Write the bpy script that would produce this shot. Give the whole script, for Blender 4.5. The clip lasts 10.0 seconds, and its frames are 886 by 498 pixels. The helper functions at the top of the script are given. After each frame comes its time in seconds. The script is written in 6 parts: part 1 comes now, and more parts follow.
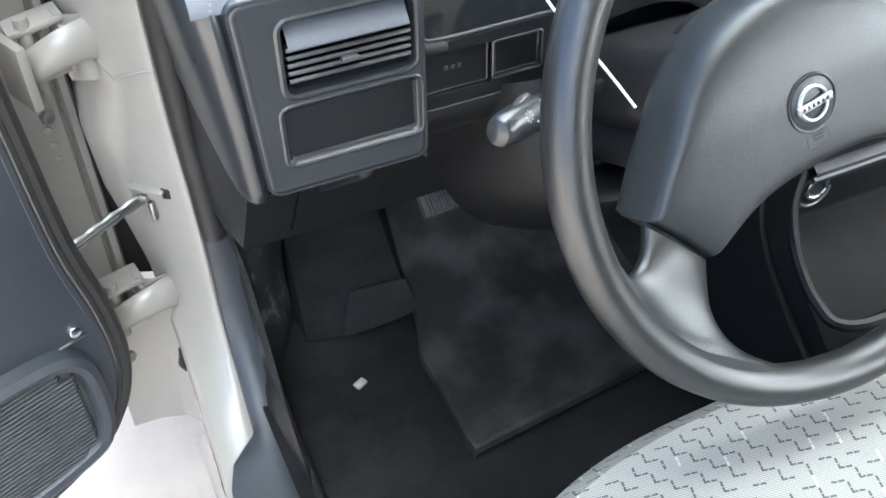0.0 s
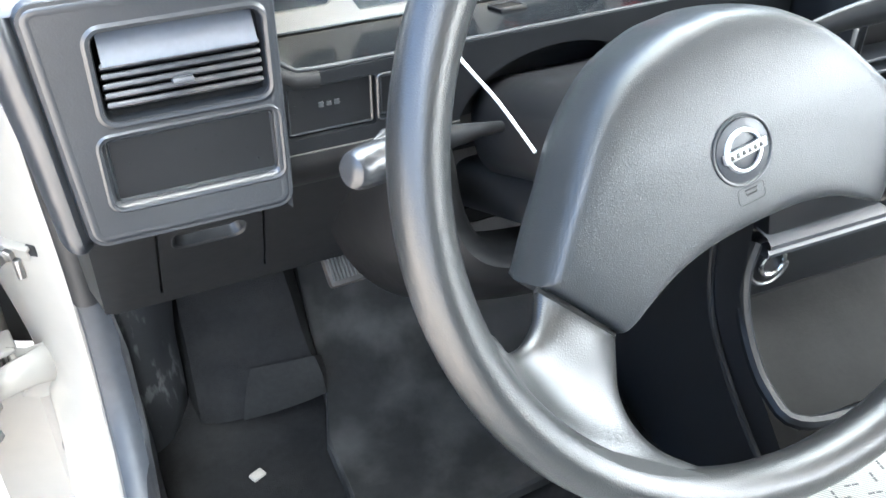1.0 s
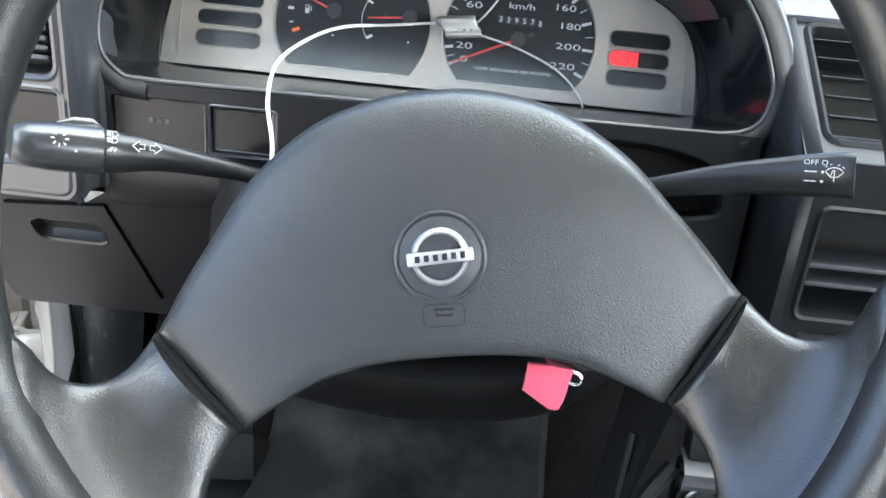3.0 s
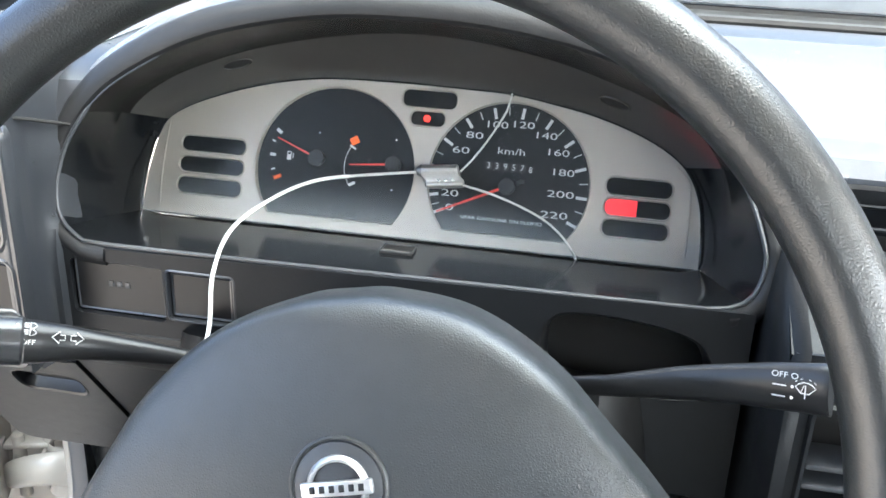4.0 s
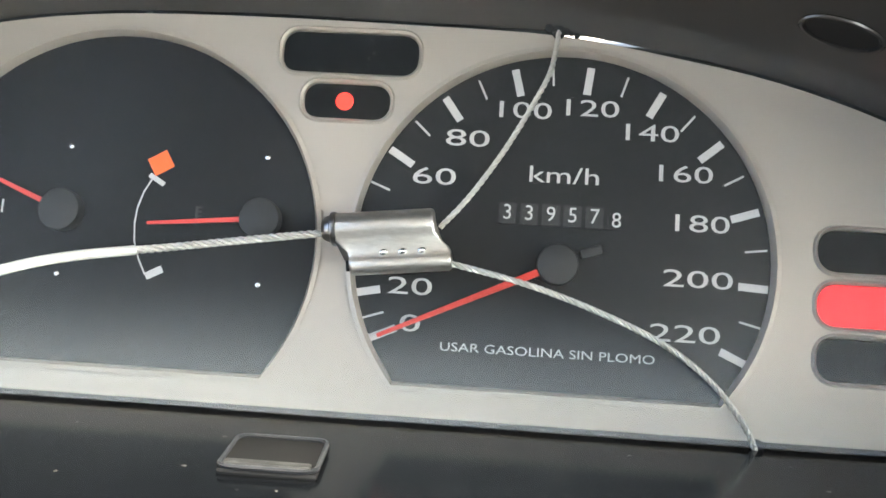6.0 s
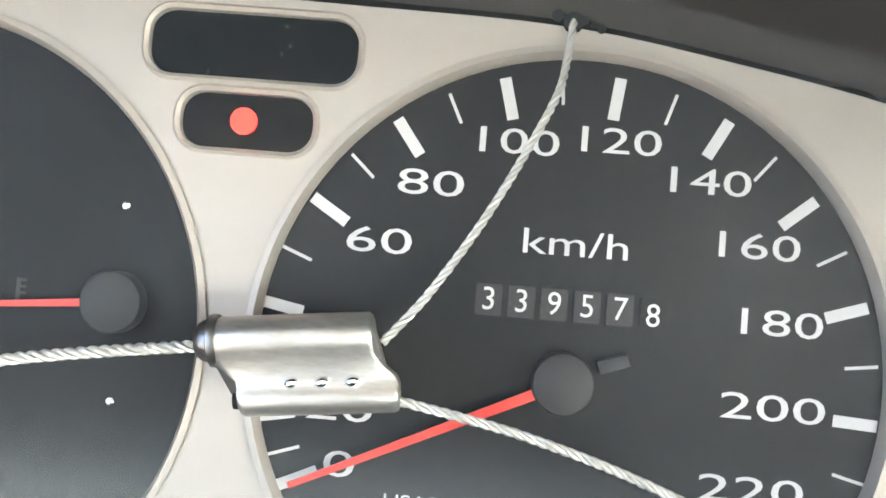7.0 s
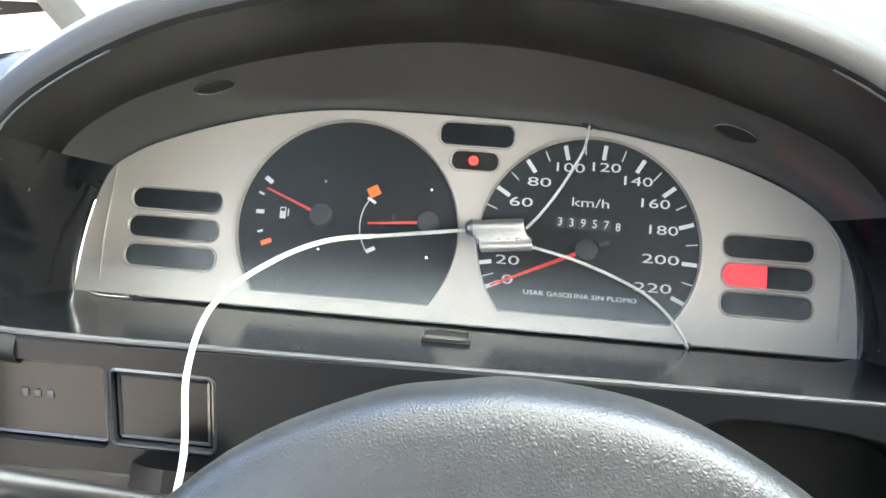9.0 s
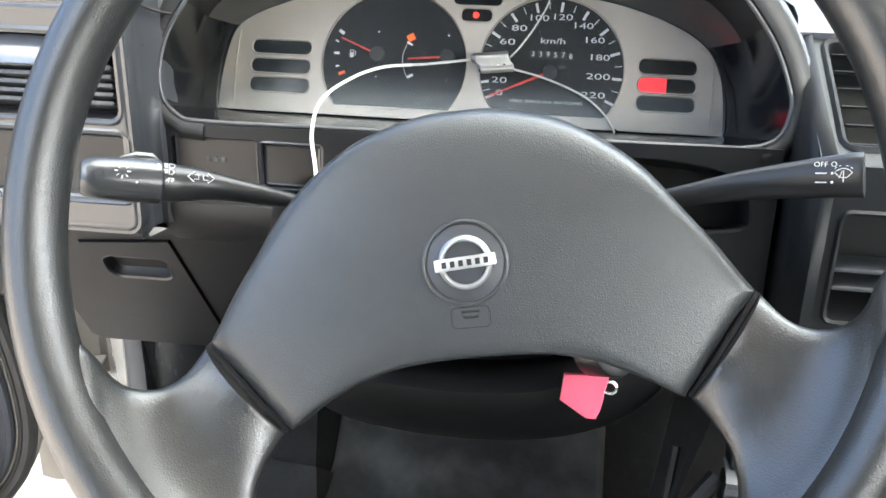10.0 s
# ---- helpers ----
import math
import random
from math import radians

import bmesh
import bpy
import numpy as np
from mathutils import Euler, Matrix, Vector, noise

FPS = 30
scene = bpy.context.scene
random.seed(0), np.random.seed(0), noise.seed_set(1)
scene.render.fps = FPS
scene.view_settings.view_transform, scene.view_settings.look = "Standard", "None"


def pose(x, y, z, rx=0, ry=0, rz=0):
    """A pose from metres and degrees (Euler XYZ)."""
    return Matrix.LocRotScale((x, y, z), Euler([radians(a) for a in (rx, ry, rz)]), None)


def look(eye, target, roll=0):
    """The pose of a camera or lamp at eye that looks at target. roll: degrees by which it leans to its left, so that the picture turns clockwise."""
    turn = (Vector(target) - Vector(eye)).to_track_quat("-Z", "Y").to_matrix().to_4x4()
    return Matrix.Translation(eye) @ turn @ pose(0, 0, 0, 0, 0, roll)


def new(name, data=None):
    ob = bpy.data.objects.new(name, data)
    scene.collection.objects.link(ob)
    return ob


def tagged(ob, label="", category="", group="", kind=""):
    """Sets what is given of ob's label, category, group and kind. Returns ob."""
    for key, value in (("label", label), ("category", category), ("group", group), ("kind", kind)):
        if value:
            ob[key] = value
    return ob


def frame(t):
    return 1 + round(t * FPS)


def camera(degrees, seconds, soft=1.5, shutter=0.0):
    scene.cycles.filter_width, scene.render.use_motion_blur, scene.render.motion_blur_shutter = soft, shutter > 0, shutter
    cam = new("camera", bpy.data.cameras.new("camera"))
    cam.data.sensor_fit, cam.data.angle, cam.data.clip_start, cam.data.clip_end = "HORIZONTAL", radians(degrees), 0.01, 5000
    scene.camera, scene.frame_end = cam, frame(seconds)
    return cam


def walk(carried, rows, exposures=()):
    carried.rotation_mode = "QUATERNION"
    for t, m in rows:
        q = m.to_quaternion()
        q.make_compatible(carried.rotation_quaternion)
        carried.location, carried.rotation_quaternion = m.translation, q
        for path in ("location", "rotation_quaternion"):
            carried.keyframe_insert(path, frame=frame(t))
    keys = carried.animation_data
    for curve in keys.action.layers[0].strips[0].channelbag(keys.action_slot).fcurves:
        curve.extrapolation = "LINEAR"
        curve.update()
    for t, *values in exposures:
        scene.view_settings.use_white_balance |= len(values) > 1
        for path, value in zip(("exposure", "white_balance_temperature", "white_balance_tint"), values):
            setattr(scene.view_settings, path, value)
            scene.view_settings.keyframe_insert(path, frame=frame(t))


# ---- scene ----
LENS = 49.22
PATH = [
    (0.0, -0.3842, -0.6169, 1.0240, 48.38, 0.94, -25.03),
    (0.5, -0.3504, -0.5821, 0.9880, 49.30, -0.38, -28.92),
    (1.0, -0.2860, -0.5821, 0.9461, 53.51, -0.22, -24.05),
    (1.5, -0.2176, -0.6866, 0.9689, 56.57, -0.07, -13.22),
    (2.0, -0.1445, -0.6668, 0.9123, 59.80, -3.30, -2.96),
    (2.5, -0.0589, -0.6475, 0.8768, 63.07, -4.68, 1.36),
    (3.0, 0.0416, -0.6058, 0.8702, 63.69, -4.74, 4.40),
    (3.2, 0.0696, -0.5890, 0.8736, 64.01, -4.17, 6.02),
    (4.3, 0.1133, -0.5198, 0.9246, 66.65, -1.41, 11.69),
    (4.5, 0.1113, -0.5065, 0.9188, 66.43, -0.92, 11.61),
    (5.0, 0.0654, -0.3733, 0.8196, 70.92, -1.67, 5.91),
    (5.5, 0.0545, -0.2817, 0.7895, 70.69, -1.33, 5.05),
    (6.0, 0.0435, -0.2090, 0.7913, 72.59, -2.08, 4.75),
    (6.2, 0.0443, -0.1818, 0.7993, 70.93, -2.45, 4.34),
    (7.3, 0.0398, -0.1233, 0.7949, 67.61, -3.56, 3.82),
    (7.5, 0.0422, -0.1386, 0.7962, 67.84, -3.22, 4.99),
    (8.0, 0.0363, -0.2055, 0.8129, 70.47, -3.68, 4.86),
    (8.5, 0.0264, -0.2899, 0.8169, 75.14, -3.38, 4.89),
    (9.0, 0.0346, -0.4030, 0.8381, 73.56, -2.89, 6.76),
    (9.5, 0.0579, -0.5663, 0.8664, 71.15, -1.71, 8.40),
    (10.0, 0.0665, -0.6397, 0.8637, 67.03, -1.24, 7.69),
]
EXPOSURES = [(0.0, 3.16, 5750, 1), (0.5, 3.4, 5750, 1), (1.0, 4.09, 5750, 1), (1.5, 4.24, 5800, 1), (2.0, 3.75, 5800, 1), (3.0, 3.49, 5750, 1), (4.5, 3.54, 5950, 1), (5.0, 3.4, 6100, 2), (5.5, 3.39, 6150, 1), (6.0, 3.65, 6450, 1), (7.5, 4.27, 6500, 1), (8.5, 4.1, 6250, 0), (9.2, 3.9, 6200, 1), (10.0, 3.63, 6150, 2)]
SKY, SUN = 0.15, 2.2
cam = camera(LENS, 10.0, soft=1.6)
walk(cam, [(t, pose(*p)) for t, *p in PATH], EXPOSURES)

# ---- light ----
SUN_EL, SUN_AZ = 58.0, 124.0   # degrees; azimuth from ahead (+y), clockwise
world = bpy.data.worlds.new("sky")
scene.world = world
world.use_nodes = True
wn = world.node_tree
sky = wn.nodes.new("ShaderNodeTexSky")
sky.sky_type = "NISHITA"
sky.sun_disc = False
sky.sun_elevation, sky.sun_rotation = radians(SUN_EL), radians(SUN_AZ)
sky.air_density, sky.dust_density, sky.ozone_density = 0.6, 6.0, 0.4
wn.nodes["Background"].inputs["Strength"].default_value = SKY
wn.links.new(sky.outputs[0], wn.nodes["Background"].inputs[0])
sun = new("sun", bpy.data.lights.new("sun", "SUN"))
sun.data.energy, sun.data.angle, sun.data.color = SUN, radians(120), (1.0, 0.95, 0.86)
away = Vector((math.sin(radians(SUN_AZ)) * math.cos(radians(SUN_EL)), math.cos(radians(SUN_AZ)) * math.cos(radians(SUN_EL)), math.sin(radians(SUN_EL))))
sun.matrix_basis = look(away * 20, (0, 0, 0))

# ---- materials ----
def material(name, colour, rough=0.5, metal=0.0, vary=0.15, patch=6.0, grain=700.0, bump=0.0, depth=0.0004, spec=0.5, stretch=(1, 1, 1), rough_vary=0.12, dust=0.0, dust_colour=(0.35, 0.33, 0.30), voronoi=False, specks=0.0):
    """A surface with two scales of variation, fine relief and a film of dust."""
    m = bpy.data.materials.new(name)
    m.use_nodes = True
    nt = m.node_tree
    b = nt.nodes["Principled BSDF"]
    co = nt.nodes.new("ShaderNodeTexCoord")
    mp = nt.nodes.new("ShaderNodeMapping")
    mp.inputs["Scale"].default_value = stretch
    nt.links.new(co.outputs["Object"], mp.inputs[0])

    def noise_of(scale, detail=4.0):
        n = nt.nodes.new("ShaderNodeTexNoise")
        n.inputs["Scale"].default_value, n.inputs["Detail"].default_value = scale, detail
        nt.links.new(mp.outputs[0], n.inputs["Vector"])
        return n.outputs["Fac"]

    def maths(op, a, b2):
        n = nt.nodes.new("ShaderNodeMath")
        n.operation = op
        for i, v in enumerate((a, b2)):
            if hasattr(v, "links"):
                nt.links.new(v, n.inputs[i])
            else:
                n.inputs[i].default_value = v
        return n.outputs[0]

    big, fine = noise_of(patch), noise_of(patch * 14, 6.0)
    mixed = maths("ADD", maths("MULTIPLY", big, 0.65), maths("MULTIPLY", fine, 0.35))
    ramp = nt.nodes.new("ShaderNodeValToRGB")
    ramp.color_ramp.elements[0].position, ramp.color_ramp.elements[1].position = 0.3, 0.7
    ramp.color_ramp.elements[0].color = (*[c * (1 - vary) for c in colour], 1)
    ramp.color_ramp.elements[1].color = (*[min(1, c * (1 + vary)) for c in colour], 1)
    nt.links.new(mixed, ramp.inputs[0])
    base = ramp.outputs[0]
    if dust:
        mix = nt.nodes.new("ShaderNodeMix")
        mix.data_type = "RGBA"
        dn = nt.nodes.new("ShaderNodeMapRange")
        dn.inputs["From Min"].default_value, dn.inputs["From Max"].default_value = 0.42, 0.75
        dn.inputs["To Max"].default_value = dust
        nt.links.new(noise_of(patch * 2.3, 8.0), dn.inputs[0])
        nt.links.new(dn.outputs[0], mix.inputs["Factor"])
        nt.links.new(base, mix.inputs["A"])
        mix.inputs["B"].default_value = (*dust_colour, 1)
        base = mix.outputs["Result"]
    if specks:
        mix, grit = nt.nodes.new("ShaderNodeMix"), nt.nodes.new("ShaderNodeMapRange")
        mix.data_type = "RGBA"
        grit.inputs["From Min"].default_value, grit.inputs["From Max"].default_value = 0.755, 0.82
        grit.inputs["To Max"].default_value = specks
        nt.links.new(noise_of(430, 1.0), grit.inputs[0])
        nt.links.new(grit.outputs[0], mix.inputs["Factor"])
        nt.links.new(base, mix.inputs["A"])
        mix.inputs["B"].default_value = (*dust_colour, 1)
        base = mix.outputs["Result"]
    nt.links.new(base, b.inputs["Base Color"])
    b.inputs["Metallic"].default_value = metal
    b.inputs["Specular IOR Level"].default_value = spec
    nt.links.new(maths("ADD", rough - rough_vary / 2, maths("MULTIPLY", fine, rough_vary)), b.inputs["Roughness"])
    if bump:
        bp = nt.nodes.new("ShaderNodeBump")
        bp.inputs["Strength"].default_value, bp.inputs["Distance"].default_value = bump, depth
        if voronoi:
            # small rounded pebbles between narrow creases
            wob, add = nt.nodes.new("ShaderNodeTexNoise"), nt.nodes.new("ShaderNodeVectorMath")
            wob.inputs["Scale"].default_value, wob.inputs["Detail"].default_value = grain * 0.5, 2.0
            add.operation = "MULTIPLY_ADD"
            add.inputs[1].default_value = (1.1 / grain,) * 3
            v, cell = nt.nodes.new("ShaderNodeTexVoronoi"), nt.nodes.new("ShaderNodeMapRange")
            v.feature = "DISTANCE_TO_EDGE"
            v.inputs["Scale"].default_value = grain
            cell.interpolation_type = "SMOOTHSTEP"
            cell.inputs["From Max"].default_value = 0.42
            nt.links.new(mp.outputs[0], wob.inputs["Vector"])
            nt.links.new(wob.outputs["Color"], add.inputs[0])
            nt.links.new(mp.outputs[0], add.inputs[2])
            nt.links.new(add.outputs[0], v.inputs["Vector"])
            nt.links.new(v.outputs["Distance"], cell.inputs[0])
            h = maths("ADD", cell.outputs[0], maths("MULTIPLY", noise_of(grain * 0.22, 3.0), 0.5))
        else:
            h = noise_of(grain, 3.0)
        nt.links.new(h, bp.inputs["Height"])
        nt.links.new(bp.outputs[0], b.inputs["Normal"])
    return m


def scuffed(m, amount=0.50):
    """Pale scratches that run along a surface, over its own colour."""
    nt = m.node_tree
    b = nt.nodes["Principled BSDF"]
    base = b.inputs["Base Color"].links[0].from_socket
    co, mp = nt.nodes.new("ShaderNodeTexCoord"), nt.nodes.new("ShaderNodeMapping")
    mp.inputs["Scale"].default_value, mp.inputs["Rotation"].default_value = (1.6, 1.6, 0.5), (radians(35), radians(20), 0)
    fine, wide = nt.nodes.new("ShaderNodeTexNoise"), nt.nodes.new("ShaderNodeTexNoise")
    fine.inputs["Scale"].default_value, fine.inputs["Detail"].default_value = 95.0, 8.0
    wide.inputs["Scale"].default_value = 11.0
    nt.links.new(co.outputs["Object"], mp.inputs[0])
    nt.links.new(mp.outputs[0], fine.inputs["Vector"])
    nt.links.new(co.outputs["Object"], wide.inputs["Vector"])
    both = nt.nodes.new("ShaderNodeMath")
    both.operation = "MULTIPLY"
    nt.links.new(fine.outputs["Fac"], both.inputs[0])
    nt.links.new(wide.outputs["Fac"], both.inputs[1])
    rng = nt.nodes.new("ShaderNodeMapRange")
    rng.inputs["From Min"].default_value, rng.inputs["From Max"].default_value = 0.66 * amount, 0.80 * amount
    nt.links.new(both.outputs[0], rng.inputs[0])
    mix = nt.nodes.new("ShaderNodeMix")
    mix.data_type = "RGBA"
    nt.links.new(rng.outputs[0], mix.inputs["Factor"])
    nt.links.new(base, mix.inputs["A"])
    mix.inputs["B"].default_value = (0.055, 0.056, 0.056, 1)
    nt.links.new(mix.outputs["Result"], b.inputs["Base Color"])
    return m


def glow(name, colour, strength):
    m = bpy.data.materials.new(name)
    m.use_nodes = True
    b = m.node_tree.nodes["Principled BSDF"]
    b.inputs["Base Color"].default_value = (*colour, 1)
    b.inputs["Emission Color"].default_value = (*colour, 1)
    b.inputs["Emission Strength"].default_value = strength
    b.inputs["Roughness"].default_value = 0.4
    return m


def clear(name, gloss_rough, tint=(1, 1, 1), ior=1.45, film=0.0, low_haze=0.0):
    """Thin glass: it lets light straight through, mirrors more at a slant, and holds an uneven film of dust. A painted
    haze stands in for the reflection lower down.
    """
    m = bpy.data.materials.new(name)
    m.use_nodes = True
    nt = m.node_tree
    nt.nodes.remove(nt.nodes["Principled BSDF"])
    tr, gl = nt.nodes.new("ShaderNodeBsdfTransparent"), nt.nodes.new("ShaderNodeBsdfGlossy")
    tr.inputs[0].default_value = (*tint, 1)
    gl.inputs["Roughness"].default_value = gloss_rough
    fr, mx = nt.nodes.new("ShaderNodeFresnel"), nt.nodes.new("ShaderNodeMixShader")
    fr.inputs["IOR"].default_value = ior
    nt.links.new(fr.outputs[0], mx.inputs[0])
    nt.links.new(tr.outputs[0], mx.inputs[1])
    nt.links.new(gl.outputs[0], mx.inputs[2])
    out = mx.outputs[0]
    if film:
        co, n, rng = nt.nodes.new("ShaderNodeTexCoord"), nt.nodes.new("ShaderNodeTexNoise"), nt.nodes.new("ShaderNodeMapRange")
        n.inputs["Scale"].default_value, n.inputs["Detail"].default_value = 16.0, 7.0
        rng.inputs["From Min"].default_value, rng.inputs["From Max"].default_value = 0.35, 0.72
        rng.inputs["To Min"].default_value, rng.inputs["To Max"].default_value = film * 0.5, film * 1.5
        # pale haze painted into the lower lens, in place of a reflection
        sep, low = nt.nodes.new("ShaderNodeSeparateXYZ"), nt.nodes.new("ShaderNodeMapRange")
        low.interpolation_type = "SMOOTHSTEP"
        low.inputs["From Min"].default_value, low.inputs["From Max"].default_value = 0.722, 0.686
        low.inputs["To Min"].default_value, low.inputs["To Max"].default_value = 0.0, low_haze
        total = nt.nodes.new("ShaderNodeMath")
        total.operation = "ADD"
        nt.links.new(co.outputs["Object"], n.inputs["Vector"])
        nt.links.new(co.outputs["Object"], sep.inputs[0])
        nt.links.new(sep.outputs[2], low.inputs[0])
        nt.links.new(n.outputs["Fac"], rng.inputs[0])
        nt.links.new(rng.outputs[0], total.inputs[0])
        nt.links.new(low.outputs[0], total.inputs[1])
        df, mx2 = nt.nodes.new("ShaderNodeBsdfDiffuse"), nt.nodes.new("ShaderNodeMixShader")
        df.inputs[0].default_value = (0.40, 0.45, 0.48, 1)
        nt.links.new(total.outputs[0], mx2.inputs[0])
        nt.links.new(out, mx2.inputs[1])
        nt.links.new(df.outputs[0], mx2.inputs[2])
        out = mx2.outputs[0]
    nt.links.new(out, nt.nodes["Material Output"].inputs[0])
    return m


hood_plastic = material("hood_plastic", (0.0125, 0.0130, 0.0140), 0.48, vary=0.2, patch=9, grain=900, bump=0.3, depth=0.0003, spec=0.32, dust=0.01)
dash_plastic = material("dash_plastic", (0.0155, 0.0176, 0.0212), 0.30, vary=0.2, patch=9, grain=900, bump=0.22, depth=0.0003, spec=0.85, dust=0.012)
# Soft top raised paler than its plastic to carry sky glare as colour.
dash_soft_glare = material("dash_soft_top_glare", (0.085, 0.095, 0.112), 0.25, vary=0.15, patch=7, grain=800, bump=0.25, depth=0.0003, dust=0.03, spec=0.9)
knee_plastic = material("knee_plastic", (0.0105, 0.0108, 0.0115), 0.40, spec=0.28, vary=0.2, patch=10, grain=900, bump=0.4, depth=0.0003, dust=0.006)
# Blade base raised so part of the sky's sheen is in its colour.
blade_sheen = material("blade_sheen", (0.085, 0.095, 0.112), 0.17, vary=0.12, patch=20, spec=1.0, rough_vary=0.05)
blank_dark = material("blank_dark", (0.0065, 0.0070, 0.0082), 0.30, vary=0.2, patch=20, spec=0.35)
stack_dark = material("stack_dark", (0.0080, 0.0090, 0.0105), 0.38, vary=0.2, patch=9, grain=900, bump=0.3, depth=0.0003, spec=0.22)
# Knee plastic darkened: shade round the column is put into its colour.
lip_shade = material("lip_shade", (0.0060, 0.0062, 0.0066), 0.46, vary=0.2, patch=9, grain=900, bump=0.3, depth=0.0003, spec=0.22)
vent_grey = material("vent_grey", (0.030, 0.031, 0.034), 0.34, vary=0.2, patch=20, dust=0.16, dust_colour=(0.13, 0.105, 0.085))
knob_grey = material("knob_grey", (0.020, 0.021, 0.023), 0.27, vary=0.06, patch=9, spec=0.75, rough_vary=0.02)
satin_black = material("satin_black", (0.010, 0.0105, 0.0115), 0.34, vary=0.2, patch=12, grain=900, bump=0.15, depth=0.0002, dust=0.006)
# Plate's reflection is put into this grey; dark_lining goes without it.
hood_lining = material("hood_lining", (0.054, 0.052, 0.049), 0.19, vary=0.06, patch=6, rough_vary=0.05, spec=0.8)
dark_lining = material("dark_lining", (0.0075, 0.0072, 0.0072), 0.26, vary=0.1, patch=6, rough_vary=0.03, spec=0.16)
gloss_black = material("gloss_black", (0.0045, 0.0052, 0.0062), 0.15, vary=0.25, patch=20, rough_vary=0.05, spec=0.14, specks=0.38)
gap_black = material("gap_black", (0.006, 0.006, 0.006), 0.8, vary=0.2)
leather = material("wheel_leather_grain", (0.0255, 0.0282, 0.0300), 0.31, vary=0.20, patch=9, grain=900, bump=0.30, depth=0.00026, voronoi=True, rough_vary=0.08, spec=0.65, dust=0.004)
rim_leather = material("rim_worn_grain", (0.0140, 0.0146, 0.0144), 0.33, vary=0.16, patch=6, grain=720, bump=0.22, depth=0.00030, voronoi=True, rough_vary=0.05, spec=0.85)
badge_silver = material("badge_silver", (0.58, 0.59, 0.60), 0.30, metal=0.85, vary=0.15, patch=60)
chrome = material("chrome", (0.86, 0.87, 0.87), 0.20, metal=1.0, vary=0.05, patch=60)
worn_metal = material("worn_metal", (0.36, 0.36, 0.355), 0.34, metal=1.0, vary=0.25, patch=50, grain=900, bump=0.2)
seal_metal = material("seal_aluminium", (0.56, 0.56, 0.53), 0.36, metal=0.9, vary=0.26, patch=140, grain=1500, bump=0.3, depth=0.0001, stretch=(0.25, 1, 1))
plate_metal = material("brushed_plate", (0.50, 0.462, 0.405), 0.48, metal=0.4, vary=0.07, patch=30, grain=1400, bump=0.06, depth=0.0001, stretch=(0.06, 1, 1))
dial_black = material("dial_black", (0.006, 0.0062, 0.0066), 0.6, vary=0.12, patch=40, spec=0.3)
dial_hub = material("dial_hub", (0.022, 0.022, 0.022), 0.55, vary=0.1, patch=60)
print_white = material("print_white", (0.60, 0.60, 0.59), 0.5, vary=0.05, patch=90)
print_red = material("needle_red", (0.70, 0.05, 0.035), 0.4, vary=0.1, patch=90)
# Dial print given a faint glow of its own, though it is no lamp.
print_orange_glow = glow("mark_orange", (0.85, 0.13, 0.012), 0.02)
lamp_red = glow("lamp_red", (0.85, 0.022, 0.032), 0.10)
lamp_dot = glow("lamp_dot", (1.0, 0.03, 0.02), 0.22)
cable_coat = material("cable_white_coat", (0.72, 0.73, 0.70), 0.4, vary=0.06, patch=80)
cable_wire = material("cable_wire", (0.66, 0.66, 0.62), 0.35, metal=0.6, vary=0.2, patch=900, grain=2200, bump=0.5, depth=0.0002)
paint = material("champagne_paint", (0.245, 0.230, 0.205), 0.26, vary=0.05, patch=5, spec=0.6, rough_vary=0.03, dust=0.03, dust_colour=(0.22, 0.18, 0.14))
rubber = material("rubber_strip", (0.0115, 0.0112, 0.0110), 0.55, vary=0.2, patch=25, grain=500, bump=0.3, dust=0.02)
door_vinyl = material("door_vinyl", (0.022, 0.0250, 0.0310), 0.46, vary=0.15, patch=8, grain=800, bump=0.4, depth=0.0003, dust=0.012)
door_grille = material("speaker_grille", (0.040, 0.042, 0.045), 0.5, vary=0.12, patch=20, dust=0.05)
kick_trim = material("grey_kick_trim", (0.028, 0.031, 0.036), 0.42, vary=0.25, patch=10, grain=700, bump=0.3, spec=0.4, dust=0.03)
kick_plastic = scuffed(material("kick_plastic", (0.011, 0.0115, 0.0125), 0.42, vary=0.3, patch=14, grain=500, bump=0.3, depth=0.0005, spec=0.35))
rest_rubber = material("rest_rubber", (0.014, 0.014, 0.0138), 0.7, vary=0.4, patch=18, spec=0.08, grain=600, bump=0.4)
carpet = material("carpet", (0.0120, 0.0120, 0.0122), 0.9, vary=0.35, patch=14, grain=900, bump=0.8, depth=0.0012, spec=0.02, dust=0.08, dust_colour=(0.07, 0.065, 0.06))
mat_rubber = material("mat_rubber", (0.015, 0.015, 0.0148), 0.60, spec=0.12, vary=0.4, patch=7, grain=260, bump=0.3, depth=0.0008, dust=0.7, dust_colour=(0.066, 0.065, 0.062))
pedal_rubber = material("pedal_rubber", (0.026, 0.023, 0.021), 0.60, vary=0.3, patch=40, grain=600, bump=0.3, dust=0.08)
pedal_worn = material("pedal_worn_rib", (0.085, 0.082, 0.078), 0.55, vary=0.35, patch=60, grain=600, bump=0.3)
stone_mat = material("pale_chip", (0.25, 0.23, 0.20), 0.8, vary=0.25, patch=80, grain=400, bump=0.5)
pink = material("pink_plastic", (0.86, 0.12, 0.20), 0.35, vary=0.06, patch=60)
concrete = material("pale_concrete", (0.38, 0.330, 0.285), 0.85, vary=0.16, patch=1.2, grain=60, bump=0.4, depth=0.003, dust=0.3, dust_colour=(0.5, 0.42, 0.34))
